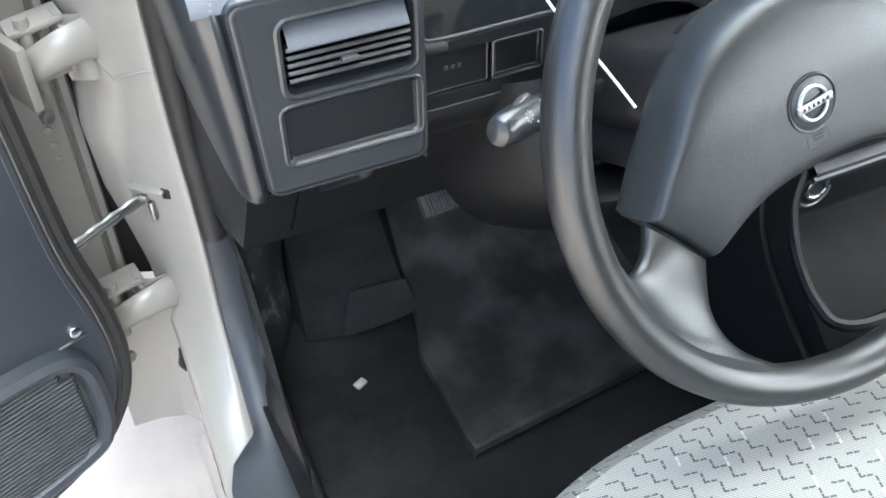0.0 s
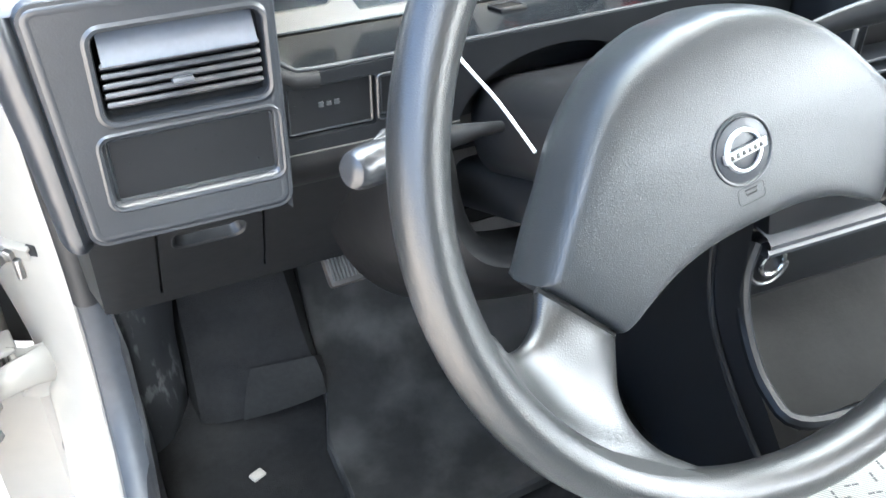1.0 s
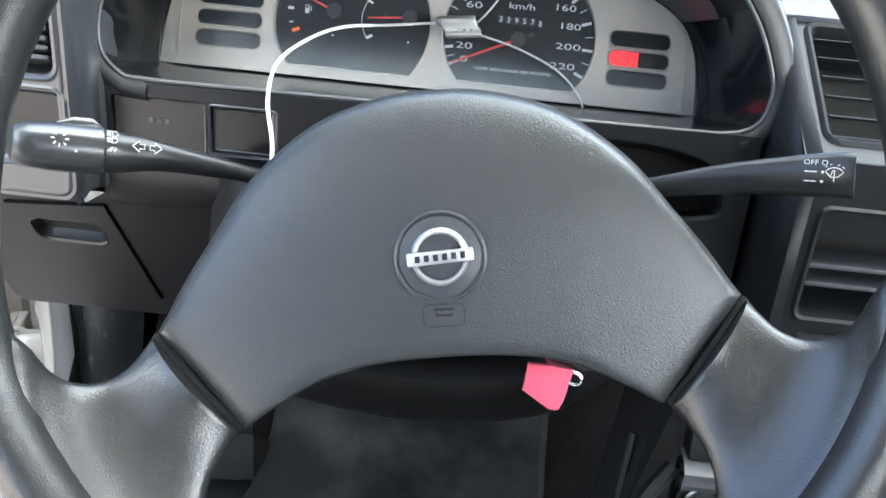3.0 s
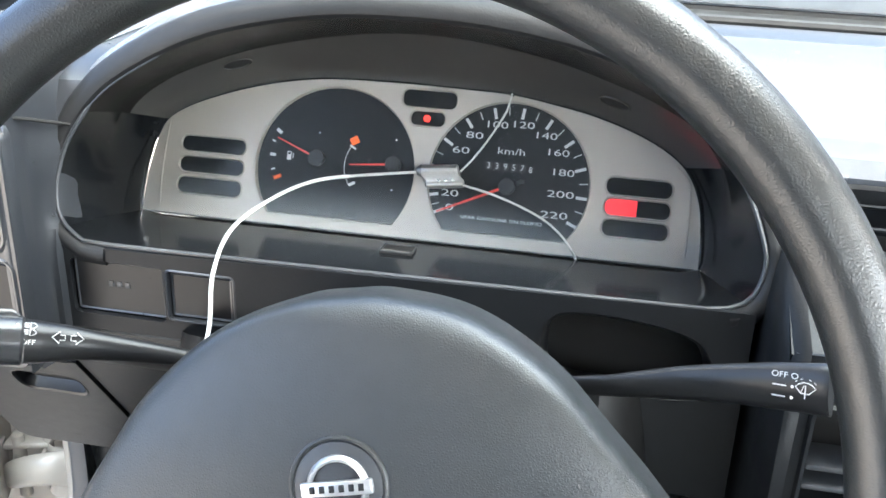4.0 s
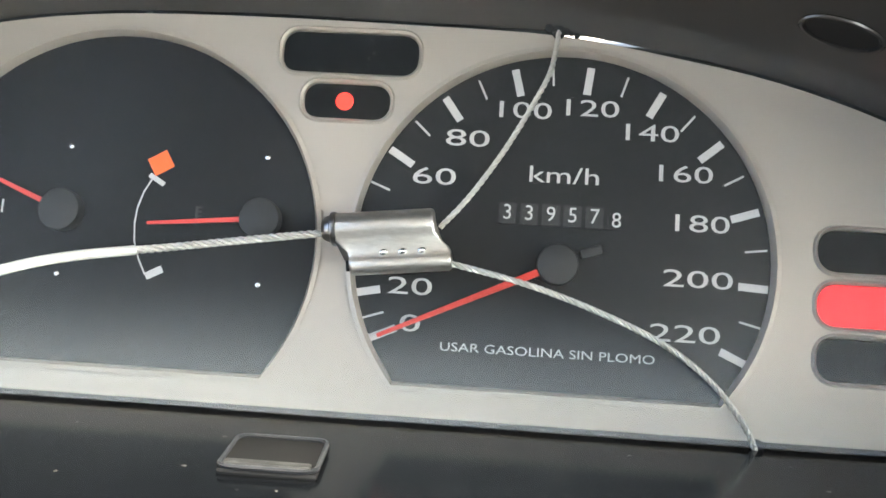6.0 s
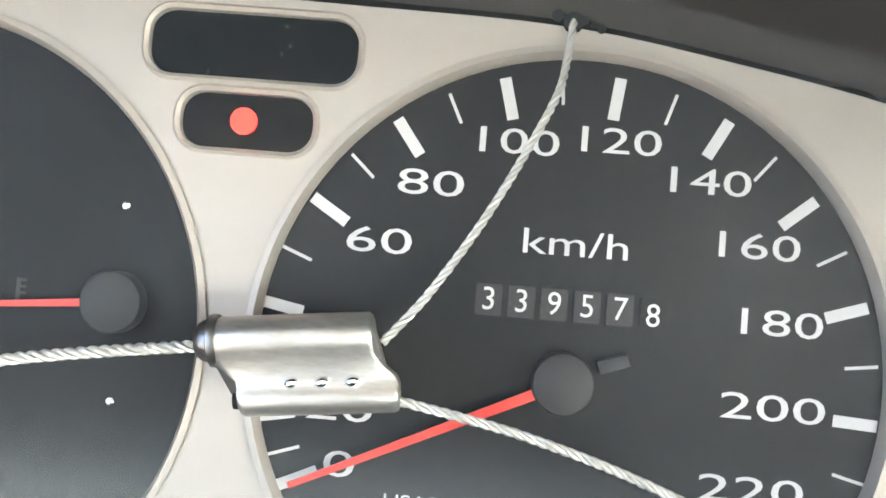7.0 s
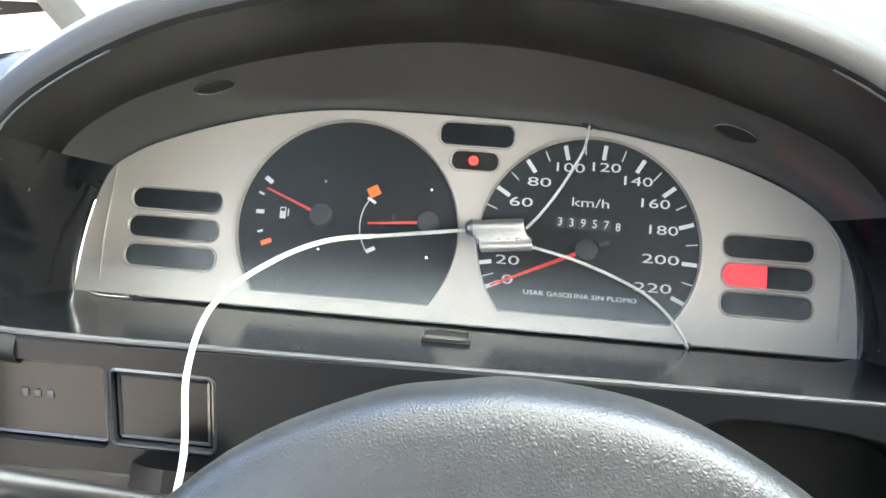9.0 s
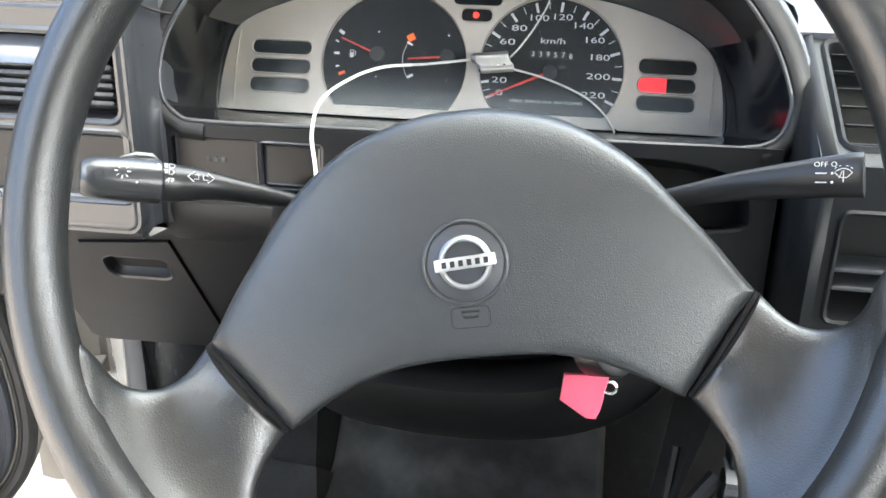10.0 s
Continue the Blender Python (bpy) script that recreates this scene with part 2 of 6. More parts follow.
# Unseen linings, set pale so they bounce light onto the instruments.
cabin_lining = material("cabin_lining", (0.36, 0.36, 0.345), 0.85, vary=0.1, patch=4, grain=500, bump=0.3)
bounce_lining = material("bounce_lining", (0.70, 0.69, 0.66), 0.85, vary=0.1, patch=4, grain=500, bump=0.3)
clip_worn = material("clip_worn", (0.048, 0.048, 0.046), 0.6, vary=0.6, patch=160, grain=1500, bump=0.5, depth=0.0003, dust=0.3, dust_colour=(0.16, 0.16, 0.15))
tray_grey = material("tray_grey", (0.036, 0.039, 0.044), 0.36, vary=0.15, patch=12, grain=800, bump=0.2, dust=0.02)
white_body = material("far_white_paint", (0.75, 0.75, 0.74), 0.35, vary=0.05, patch=1)
tyre_black = material("tyre_black", (0.03, 0.03, 0.03), 0.8, vary=0.2, patch=6)
lens_clear = clear("cluster_lens", 0.24, ior=1.16, film=0.036, low_haze=0.33)
pane_clear = clear("windscreen_glass", 0.02, (0.93, 0.96, 0.95))


def seat_cloth():
    """Pale ribbed cloth woven with broken dark steps and a few white dashes."""
    m = bpy.data.materials.new("seat_cloth")
    m.use_nodes = True
    nt = m.node_tree
    b = nt.nodes["Principled BSDF"]
    co = nt.nodes.new("ShaderNodeTexCoord")

    def maths(op, a, b2=0.0):
        n = nt.nodes.new("ShaderNodeMath")
        n.operation = op
        for i, v in enumerate((a, b2)):
            if hasattr(v, "links"):
                nt.links.new(v, n.inputs[i])
            else:
                n.inputs[i].default_value = v
        return n.outputs[0]

    def mixed(fac, a, b2):
        n = nt.nodes.new("ShaderNodeMix")
        n.data_type = "RGBA"
        nt.links.new(fac, n.inputs["Factor"])
        for key, v in (("A", a), ("B", b2)):
            if hasattr(v, "links"):
                nt.links.new(v, n.inputs[key])
            else:
                n.inputs[key].default_value = (*v, 1)
        return n.outputs["Result"]

    mp = nt.nodes.new("ShaderNodeMapping")
    mp.inputs["Rotation"].default_value = (0, 0, radians(14))
    mp.inputs["Scale"].default_value = (100, 112, 1)
    nt.links.new(co.outputs["Object"], mp.inputs[0])
    sep = nt.nodes.new("ShaderNodeSeparateXYZ")
    nt.links.new(mp.outputs[0], sep.inputs[0])
    u, v = sep.outputs[0], sep.outputs[1]
    fu, fv, cu, cv = maths("FRACT", u), maths("FRACT", v), maths("FLOOR", u), maths("FLOOR", v)
    step = maths("ADD", cu, cv)

    def chance(shift):
        pos, wn_ = nt.nodes.new("ShaderNodeCombineXYZ"), nt.nodes.new("ShaderNodeTexWhiteNoise")
        nt.links.new(maths("ADD", cu, shift), pos.inputs[0])
        nt.links.new(cv, pos.inputs[1])
        nt.links.new(pos.outputs[0], wn_.inputs["Vector"])
        return wn_.outputs["Value"]

    def line(across, along, keep, every, rest):
        on = maths("LESS_THAN", across, 0.16)
        gaps = maths("LESS_THAN", maths("FRACT", maths("MULTIPLY", along, 2.0)), 0.84)
        fam = maths("COMPARE", maths("FLOORED_MODULO", step, every), rest)
        return maths("MULTIPLY", maths("MULTIPLY", on, gaps), maths("MULTIPLY", fam, keep))

    dark = maths("MAXIMUM", line(fv, fu, maths("GREATER_THAN", chance(0.5), 0.25), 2.0, 0.0), line(fu, fv, maths("GREATER_THAN", chance(9.5), 0.32), 2.0, 0.0))
    white = line(fu, fv, maths("GREATER_THAN", chance(31.5), 0.86), 2.0, 1.0)
    wv = nt.nodes.new("ShaderNodeTexWave")
    wv.inputs["Scale"].default_value, wv.inputs["Distortion"].default_value = 260.0, 0.6
    wv.bands_direction = "DIAGONAL"
    nt.links.new(co.outputs["Object"], wv.inputs["Vector"])
    col = mixed(wv.outputs["Fac"], (0.25, 0.245, 0.228), (0.40, 0.392, 0.362))
    col = mixed(white, col, (0.52, 0.51, 0.48))
    col = mixed(dark, col, (0.11, 0.11, 0.11))
    nt.links.new(col, b.inputs["Base Color"])
    b.inputs["Roughness"].default_value = 0.9
    b.inputs["Specular IOR Level"].default_value = 0.15
    bp = nt.nodes.new("ShaderNodeBump")
    bp.inputs["Strength"].default_value, bp.inputs["Distance"].default_value = 0.4, 0.0006
    nt.links.new(wv.outputs["Fac"], bp.inputs["Height"])
    nt.links.new(bp.outputs[0], b.inputs["Normal"])
    return m


cloth = seat_cloth()

# ---- building helpers ----
DASH = pose(0, 0, 0.72, -25, 0, 0)      # the instrument panel's own frame: x right, y ahead, z up along its face


def L(x, y, z):
    return DASH @ Vector((x, y, z))


def place_of(ob):
    return place_of(ob.parent) @ ob.matrix_parent_inverse @ ob.matrix_basis if ob.parent else ob.matrix_basis


def thing(name, at, label, category, group="", kind=""):
    ob = new(name)
    ob.empty_display_size = 0.02
    ob.matrix_basis = Matrix.Translation(at)
    return tagged(ob, label, category, group, kind)


def part(name, bm, mat, parent, label="", angle=35, recalc=True):
    """Links a bmesh, in world metres, as one mesh under a thing or a part."""
    if recalc:
        bmesh.ops.recalc_face_normals(bm, faces=bm.faces)
    me = bpy.data.meshes.new(name)
    bm.to_mesh(me)
    bm.free()
    me.materials.append(mat)
    me.polygons.foreach_set("use_smooth", [True] * len(me.polygons))
    me.set_sharp_from_angle(angle=radians(angle))
    ob = new(name, me)
    if parent:
        ob.parent = parent
        ob.matrix_parent_inverse = place_of(parent).inverted()
    return tagged(ob, label)


def solo(name, bm, mat, label, category, kind="", group="", angle=35):
    return tagged(part(name, bm, mat, None, "", angle), label, category, group, kind)


def box(c, size, bevel=0.0, m=Matrix(), seg=2, bm=None):
    bm = bm or bmesh.new()
    r = bmesh.ops.create_cube(bm, size=1.0)
    vs = r["verts"]
    for v in vs:
        v.co = Vector((v.co.x * size[0], v.co.y * size[1], v.co.z * size[2]))
    if bevel:
        es = list({e for v in vs for e in v.link_edges})
        out = bmesh.ops.bevel(bm, geom=es, offset=bevel, segments=seg, affect="EDGES", profile=0.5)
        vs = list({v for f in out["faces"] for v in f.verts} | {v for v in vs if v.is_valid})
    mm = m @ Matrix.Translation(c)
    for v in vs:
        v.co = mm @ v.co
    return bm


def smooth_path(pts, n=8, closed=False):
    """A curve through the points."""
    P = [Vector(p) for p in pts]
    out = []
    k = len(P)
    for i in range(k if closed else k - 1):
        a, b, c, d = (P[(i + j) % k] if closed else P[min(max(i + j, 0), k - 1)] for j in (-1, 0, 1, 2))
        for s in range(n):
            t = s / n
            out.append(0.5 * (2 * b + (c - a) * t + (2 * a - 5 * b + 4 * c - d) * t * t + (3 * b - a - 3 * c + d) * t ** 3))
    if not closed:
        out.append(P[-1])
    return out


def loft(rings, closed=True, caps=False, bm=None, around=False):
    """A skin over rings of equal length."""
    bm = bm or bmesh.new()
    vs = [[bm.verts.new(p) for p in r] for r in rings]
    n = len(vs[0])
    pairs = list(zip(vs, vs[1:])) + ([(vs[-1], vs[0])] if around else [])
    for a, b in pairs:
        for i in range(n if closed else n - 1):
            j = (i + 1) % n
            bm.faces.new((a[i], a[j], b[j], b[i]))
    if caps:
        for r in (vs[0], vs[-1]):
            bm.faces.new(r)
    return bm


def tube(pts, radius, seg=10, closed=False, flat=1.0, bm=None, up=None):
    """A round (or flattened) bar along points; radius may be one for each point."""
    P = [Vector(p) for p in pts]
    k = len(P)
    rad = radius if isinstance(radius, (list, tuple)) else [radius] * k
    tang = [(P[(i + 1) % k if closed else min(i + 1, k - 1)] - P[(i - 1) % k if closed else max(i - 1, 0)]).normalized() for i in range(k)]
    n = Vector(up) if up else tang[0].orthogonal()
    rings = []
    for p, t, r in zip(P, tang, rad):
        n = (n - t * n.dot(t)).normalized()
        b = t.cross(n)
        rings.append([p + (n * math.cos(a) * r + b * math.sin(a) * r * flat) for a in (2 * math.pi * i / seg for i in range(seg))])
    return loft(rings, True, not closed, bm, closed)


def disc(c, axis, r, h, seg=24, bevel=0.0, bm=None):
    """A short cylinder: c is its back's centre, and it grows along the axis."""
    ax = Vector(axis).normalized()
    u = ax.orthogonal().normalized()
    w = ax.cross(u)

    def ring(rr, hh):
        return [Vector(c) + ax * hh + (u * math.cos(a) + w * math.sin(a)) * rr for a in (2 * math.pi * i / seg for i in range(seg))]
    rs = [ring(r, 0), ring(r, h - bevel)] + ([ring(r - bevel * 0.3, h - bevel * 0.3), ring(r - bevel, h)] if bevel else [ring(r, h)])
    return loft(rs if bevel else [rs[0], rs[-1]], True, True, bm)


def rrect(x0, z0, x1, z1, r, n=5):
    """A rounded rectangle's outline, counterclockwise."""
    out = []
    for cx, cz, a0 in ((x1 - r, z1 - r, 0), (x0 + r, z1 - r, 90), (x0 + r, z0 + r, 180), (x1 - r, z0 + r, 270)):
        out += [(cx + r * math.cos(radians(a0 + 90 * i / n)), cz + r * math.sin(radians(a0 + 90 * i / n))) for i in range(n + 1)]
    return out


def sheet(outer, holes, to3d, thick):
    """A plate with openings: loops in the plane, to3d(x, z, depth) lays them into the world."""
    bm = bmesh.new()
    edges = []
    for loop in (outer, *holes):
        vs = [bm.verts.new((x, 0, z)) for x, z in loop]
        edges += [bm.edges.new((vs[i], vs[(i + 1) % len(vs)])) for i in range(len(vs))]
    bmesh.ops.triangle_fill(bm, use_beauty=True, use_dissolve=False, edges=edges, normal=(0, -1, 0))
    if thick:
        r = bmesh.ops.extrude_face_region(bm, geom=list(bm.faces))
        for v in r["geom"]:
            if isinstance(v, bmesh.types.BMVert):
                v.co.y = thick
    for v in bm.verts:
        v.co = Vector(to3d(v.co.x, v.co.z, v.co.y))
    return bm


def inset(loop, d):
    """The loop, shrunk by d (grown if negative)."""
    n = len(loop)
    out = []
    for i in range(n):
        (ax, az), (bx, bz), (cx, cz) = loop[i - 1], loop[i], loop[(i + 1) % n]
        tx, tz = cx - ax, cz - az
        s = math.hypot(tx, tz) or 1
        out.append((bx - tz / s * d, bz + tx / s * d))
    return out


def funnel(loop, steps, to3d):
    """The rim and walls of an opening: steps of (inset, depth)."""
    return loft([[Vector(to3d(x, z, d)) for x, z in inset(loop, s)] for s, d in steps])


def letters(text, size, m, wide=1.0, thick=0.0):
    """A word as flat mesh, centred, in the frame m (x right, y up, z to the reader)."""
    cu = bpy.data.curves.new("word", "FONT")
    cu.body, cu.size, cu.align_x, cu.align_y, cu.extrude = text, size, "CENTER", "CENTER", thick
    cu.resolution_u = 3
    ob = bpy.data.objects.new("word", cu)
    scene.collection.objects.link(ob)
    me = bpy.data.meshes.new_from_object(ob.evaluated_get(bpy.context.evaluated_depsgraph_get()))
    bm = bmesh.new()
    bm.from_mesh(me)
    bpy.data.objects.remove(ob)
    bpy.data.curves.remove(cu)
    bpy.data.meshes.remove(me)
    for v in bm.verts:
        v.co = m @ Vector((v.co.x * wide, v.co.y, v.co.z))
    return bm


def join(*bms):
    """Several bmeshes as one."""
    out = bmesh.new()
    for b in bms:
        me = bpy.data.meshes.new("join")
        b.to_mesh(me)
        b.free()
        out.from_mesh(me)
        bpy.data.meshes.remove(me)
    return out


def strip(a, b, width, m, lift=0.0):
    """A flat bar from a to b in the plane of m."""
    a, b = Vector(a), Vector(b)
    t = (b - a).normalized()
    n = Vector((-t.y, t.x)) * width / 2
    bm = bmesh.new()
    bm.faces.new([bm.verts.new(m @ Vector((p.x, p.y, lift))) for p in (a - n, b - n, b + n, a + n)])
    return bm


# ---- instrument cluster ----
FACE = DASH @ Matrix.Rotation(radians(90), 4, "X")      # x right, y up, z to the driver
cluster = thing("instrument_cluster", L(0, 0, -0.034), "instrument cluster with brushed silver plate, black dials, red lamps lit", "instrument cluster")


def dash3(x, z, d):
    return L(x, d, z)


plate_loop = [(p.x, p.y) for p in smooth_path([(-0.1705, -0.033, 0), (-0.1690, -0.006, 0), (-0.1630, 0.020, 0), (-0.1515, 0.0315, 0), (-0.1315, 0.0409, 0), (-0.1060, 0.0494, 0), (-0.0806, 0.0552, 0), (-0.0549, 0.0582, 0), (-0.0200, 0.0590, 0), (0.0200, 0.0585, 0), (0.0520, 0.0575, 0), (0.0785, 0.0535, 0), (0.1029, 0.0485, 0), (0.1271, 0.0405, 0), (0.1463, 0.0308, 0), (0.1584, 0.0195, 0), (0.1655, 0.003, 0), (0.1680, -0.016, 0), (0.1685, -0.033, 0)], 4)][::-1]


def dial_loop(cx, cz, r, flat):
    a0 = math.degrees(math.asin((flat - cz) / r))
    pts = [(cx + r * math.cos(radians(a)), cz + r * math.sin(radians(a))) for a in np.linspace(a0 + 3, 177 - a0, 64)]
    return pts


left_dial, right_dial = dial_loop(-0.0507, 0.0042, 0.0503, -0.0292), dial_loop(0.0552, 0.0055, 0.0487, -0.0285)
slots = [rrect(-0.150, 0.0062 - 0.0131 * i, -0.1078, 0.0163 - 0.0129 * i, 0.0045) for i in range(3)]
slots += [rrect(0.1120, 0.0050 - 0.0122 * i, 0.1503, 0.0155 - 0.0122 * i, 0.0045) for i in range(3)]
slots += [rrect(-0.0135, 0.0455, 0.0200, 0.0566, 0.0042), rrect(-0.0075, 0.0345, 0.0140, 0.0440, 0.0040)]
part("face_plate", sheet(plate_loop, [left_dial, right_dial, *slots], dash3, 0.0025), plate_metal, cluster, "brushed silver face plate")
for loop in (left_dial, right_dial):
    grown = inset(loop, -0.0015)
    part("dial_face", sheet(grown, [], lambda x, z, d: L(x, d + 0.0020, z), 0.001), dial_black, cluster, "black dial face")
    part("dial_lip", funnel(loop, [(-0.0006, -0.0006), (0.0004, -0.0008), (0.0010, 0.0002), (0.0012, 0.0019)], dash3), plate_metal, cluster)
for n, loop in enumerate(slots):
    part("warning_slot", sheet(inset(loop, -0.0008), [], lambda x, z, d: L(x, d + 0.0012, z), 0.001), gloss_black, cluster, "dark warning lamp window")
    part("slot_lip", funnel(loop, [(-0.0007, -0.0001), (-0.0002, -0.0007), (0.0004, -0.0002), (0.0005, 0.0011)], dash3), plate_metal, cluster)
part("lit_window", sheet([(x, z) for x, z in rrect(0.1128, -0.0067, 0.1360, 0.0027, 0.0040) if x < 0.125][:6] + [(x, z) for x, z in rrect(0.1128, -0.0067, 0.1360, 0.0027, 0.0040) if x < 0.125][6:] + [(0.1310, -0.0067), (0.1310, 0.0027)], [], lambda x, z, d: L(x, d + 0.0007, z), 0.0004), lamp_red, cluster, "window lit red")
part("lit_dot", disc(L(0.0026, 0.0011, 0.0394), L(0, -1, 0) - L(0, 0, 0), 0.0021, 0.0004), lamp_dot, cluster, "lamp lit red")

# speedometer: ticks, figures, counter, needle
HX, HZ = 0.0546, 0.0033
PRINT = FACE @ Matrix.Translation((0, 0, -0.0017))
marks = []
kmh = {k: 212.6 - 1.0785 * k for k in range(20, 221, 10)}
kmh[0], kmh[10] = 204.6, 198.5
for k, a in kmh.items():
    c, s = math.cos(radians(a)), math.sin(radians(a))
    r1 = 0.0476 if k not in (0, 10) else 0.0462
    big = k % 20 == 0
    r0 = r1 - (0.0066 if big else 0.0050)
    marks.append(strip((HX + r0 * c, HZ + r0 * s), (HX + r1 * c, HZ + r1 * s), 0.0018 if big else 0.0005, PRINT))
part("speed_ticks", join(*marks), print_white, cluster, "white scale marks", recalc=False)
for word, x, z in (("0", 0.0218, -0.0121), ("20", 0.0212, -0.0036), ("60", 0.0250, 0.0225), ("80", 0.0323, 0.0320), ("100", 0.0446, 0.0394), ("120", 0.0602, 0.0406), ("140", 0.0742, 0.0354), ("160", 0.0822, 0.0261), ("180", 0.0863, 0.0147), ("200", 0.0865, 0.0019), ("220", 0.0840, -0.0106)):
    part("figure", letters(word, 0.0057, PRINT @ Matrix.Translation((x, z, 0)), 1.70 if "1" in word else 1.92), print_white, cluster, recalc=False)
part("unit_word", letters("km/h", 0.0056, PRINT @ Matrix.Translation((0.0552, 0.0243, 0)), 1.50), print_white, cluster, recalc=False)
part("fuel_notice", letters("USAR GASOLINA SIN PLOMO", 0.0029, PRINT @ Matrix.Translation((0.0533, -0.0168, 0)), 1.29), print_white, cluster, recalc=False)
counter = part("distance_counter", sheet(rrect(0.0404, 0.0124, 0.0702, 0.0176, 0.0004, 2), [], lambda x, z, d: L(x, d + 0.0016, z), 0.0004), gap_black, cluster, "mechanical distance counter")
for i, ch in enumerate("339578"):
    x = 0.0426 + 0.00500 * i
    part("counter_drum", sheet(rrect(x - 0.0020, 0.0126, x + 0.0020, 0.0174, 0.0003, 2), [], lambda a, z, d: L(a, d + 0.0013, z), 0.0003), dial_hub if i < 5 else dial_black, counter)
    part("counter_figure", letters(ch, 0.0050, FACE @ Matrix.Translation((x, 0.0150 - (0.0006 if i == 5 else 0), -0.0011)), 0.95), print_white, counter, recalc=False)


def needle(hx, hz, tx, tz, wide, hub_r, tail=0.0):
    a, b = Vector((hx, hz)), Vector((tx, tz))
    t = (b - a).normalized()
    n = Vector((-t.y, t.x))
    lo, hi = [], []
    for p, w in ((a - t * tail, wide), (a, wide), (b, wide * 0.55)):
        for q, ring in ((p - n * w / 2, lo), (p + n * w / 2, hi)):
            ring.append(q)
    outline = [(q.x, q.y) for q in lo] + [(q.x, q.y) for q in hi[::-1]]
    pin = part("needle", sheet(outline, [], lambda x, z, d: L(x, d - 0.0008, z), 0.0006), print_red, cluster, "red pointer needle")
    part("needle_hub", disc(L(hx, 0.0018, hz), L(0, -1, 0) - L(0, 0, 0), hub_r, 0.0036, 32, 0.0006), dial_hub, pin, "dark grey round hub")


needle(HX, HZ, 0.0147, -0.0153, 0.0017, 0.0047)
needle(-0.0626, 0.0094, -0.0879, 0.0197, 0.0013, 0.0050)
needle(-0.0147, 0.0099, -0.0413, 0.0074, 0.0013, 0.0048)
part("counter_pin", box((0, 0, 0), (0.0050, 0.0016, 0.0022), 0.0004, DASH @ pose(0.0622, 0.0010, 0.0068, 0, -18, 0)), dial_hub, cluster)
fuel = []
for (x0, z0, x1, z1, w) in ((-0.0899, 0.0251, -0.0866, 0.0228, 0.0021), (-0.0922, 0.0182, -0.0898, 0.0171, 0.0010), (-0.0926, 0.0093, -0.0889, 0.0093, 0.0018), (-0.0909, 0.0001, -0.0885, 0.0008, 0.0010)):
    fuel.append(strip((x0, z0), (x1, z1), w, PRINT))
part("fuel_ticks", join(*fuel), print_white, cluster, recalc=False)
part("empty_mark", strip((-0.0886, -0.0051), (-0.0842, -0.0031), 0.0021, PRINT), print_orange_glow, cluster, "orange empty mark", recalc=False)
part("hot_mark", strip((-0.0425, 0.0210), (-0.0381, 0.0236), 0.0046, PRINT), print_orange_glow, cluster, "orange hot mark", recalc=False)
arc = [(-0.0418, 0.0188), (-0.0438, 0.0150), (-0.0449, 0.0112), (-0.0452, 0.0074), (-0.0448, 0.0032), (-0.0434, -0.0008), (-0.0414, -0.0046)]
part("temperature_arc", join(*[strip(a, b, 0.0004, PRINT) for a, b in zip(arc, arc[1:])], strip((-0.0412, -0.0050), (-0.0374, -0.0030), 0.0018, PRINT), strip((-0.0428, 0.0193), (-0.0390, 0.0171), 0.0012, PRINT)), print_white, cluster, recalc=False)
pump = [strip((-0.0817, 0.0095), (-0.0790, 0.0095), 0.0052, PRINT), strip((-0.0779, 0.0082), (-0.0779, 0.0114), 0.0005, PRINT)]
part("fuel_symbol", join(*pump), print_white, cluster, "white fuel pump symbol", recalc=False)
part("pump_window", strip((-0.0813, 0.0109), (-0.0794, 0.0109), 0.0014, PRINT, 0.0002), dial_black, cluster, recalc=False)
part("thermometer_symbol", join(strip((-0.0305, 0.0078), (-0.0305, 0.0124), 0.0007, PRINT), *[strip((-0.0303, 0.0101 + i * 0.0010), (-0.0292, 0.0101 + i * 0.0010), 0.0004, PRINT) for i in range(3)]), pedal_rubber, cluster, recalc=False)
for x, z in ((-0.0625, 0.0252), (-0.0146, 0.0250), (-0.0142, -0.0054), (-0.0625, -0.0056)):
    part("dial_pin", disc(L(x, 0.0020, z), L(0, -1, 0) - L(0, 0, 0), 0.0008, 0.0010, 10, 0.0004), chrome, cluster, "small bright pin")
RIDGE_L = ((-0.1586, 0.0256), (-0.1596, 0.0101), (-0.1603, -0.0087), (-0.1594, -0.0281))
RIDGE_R = ((0.1512, 0.0241), (0.1590, 0.0154), (0.1606, 0.0020), (0.1608, -0.0130), (0.1606, -0.0270))
for ridge in (RIDGE_L, RIDGE_R):
    part("plate_ridge", tube(smooth_path([L(x, -0.0006, z) for x, z in ridge], 4), 0.0006, 6), plate_metal, cluster, "pressed ridge near the end of the plate")
for x, z in ((0.0521, 0.0580), (0.0998, -0.0340)):
    part("wire_hole", disc(L(x, -0.0004, z), L(0, -1, 0) - L(0, 0, 0), 0.0016, 0.0008, 9), gap_black, cluster, "ragged hole for the wire")
lens = part("cluster_lens", sheet(inset(plate_loop, -0.001), [], lambda x, z, d: L(x, -0.0030 - (z + 0.034) * 0.14, z), 0), lens_clear, cluster, "clear dusty lens, reflection haze painted into its lower part", recalc=False)
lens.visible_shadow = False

# ---- dashboard ----
dashboard = thing("dashboard", (0, -0.05, 0.50), "dark grey grained plastic dashboard with hooded instrument recess", "dashboard")


def fascia_y(z):
    return -0.10 + (z - 0.705) * 0.25


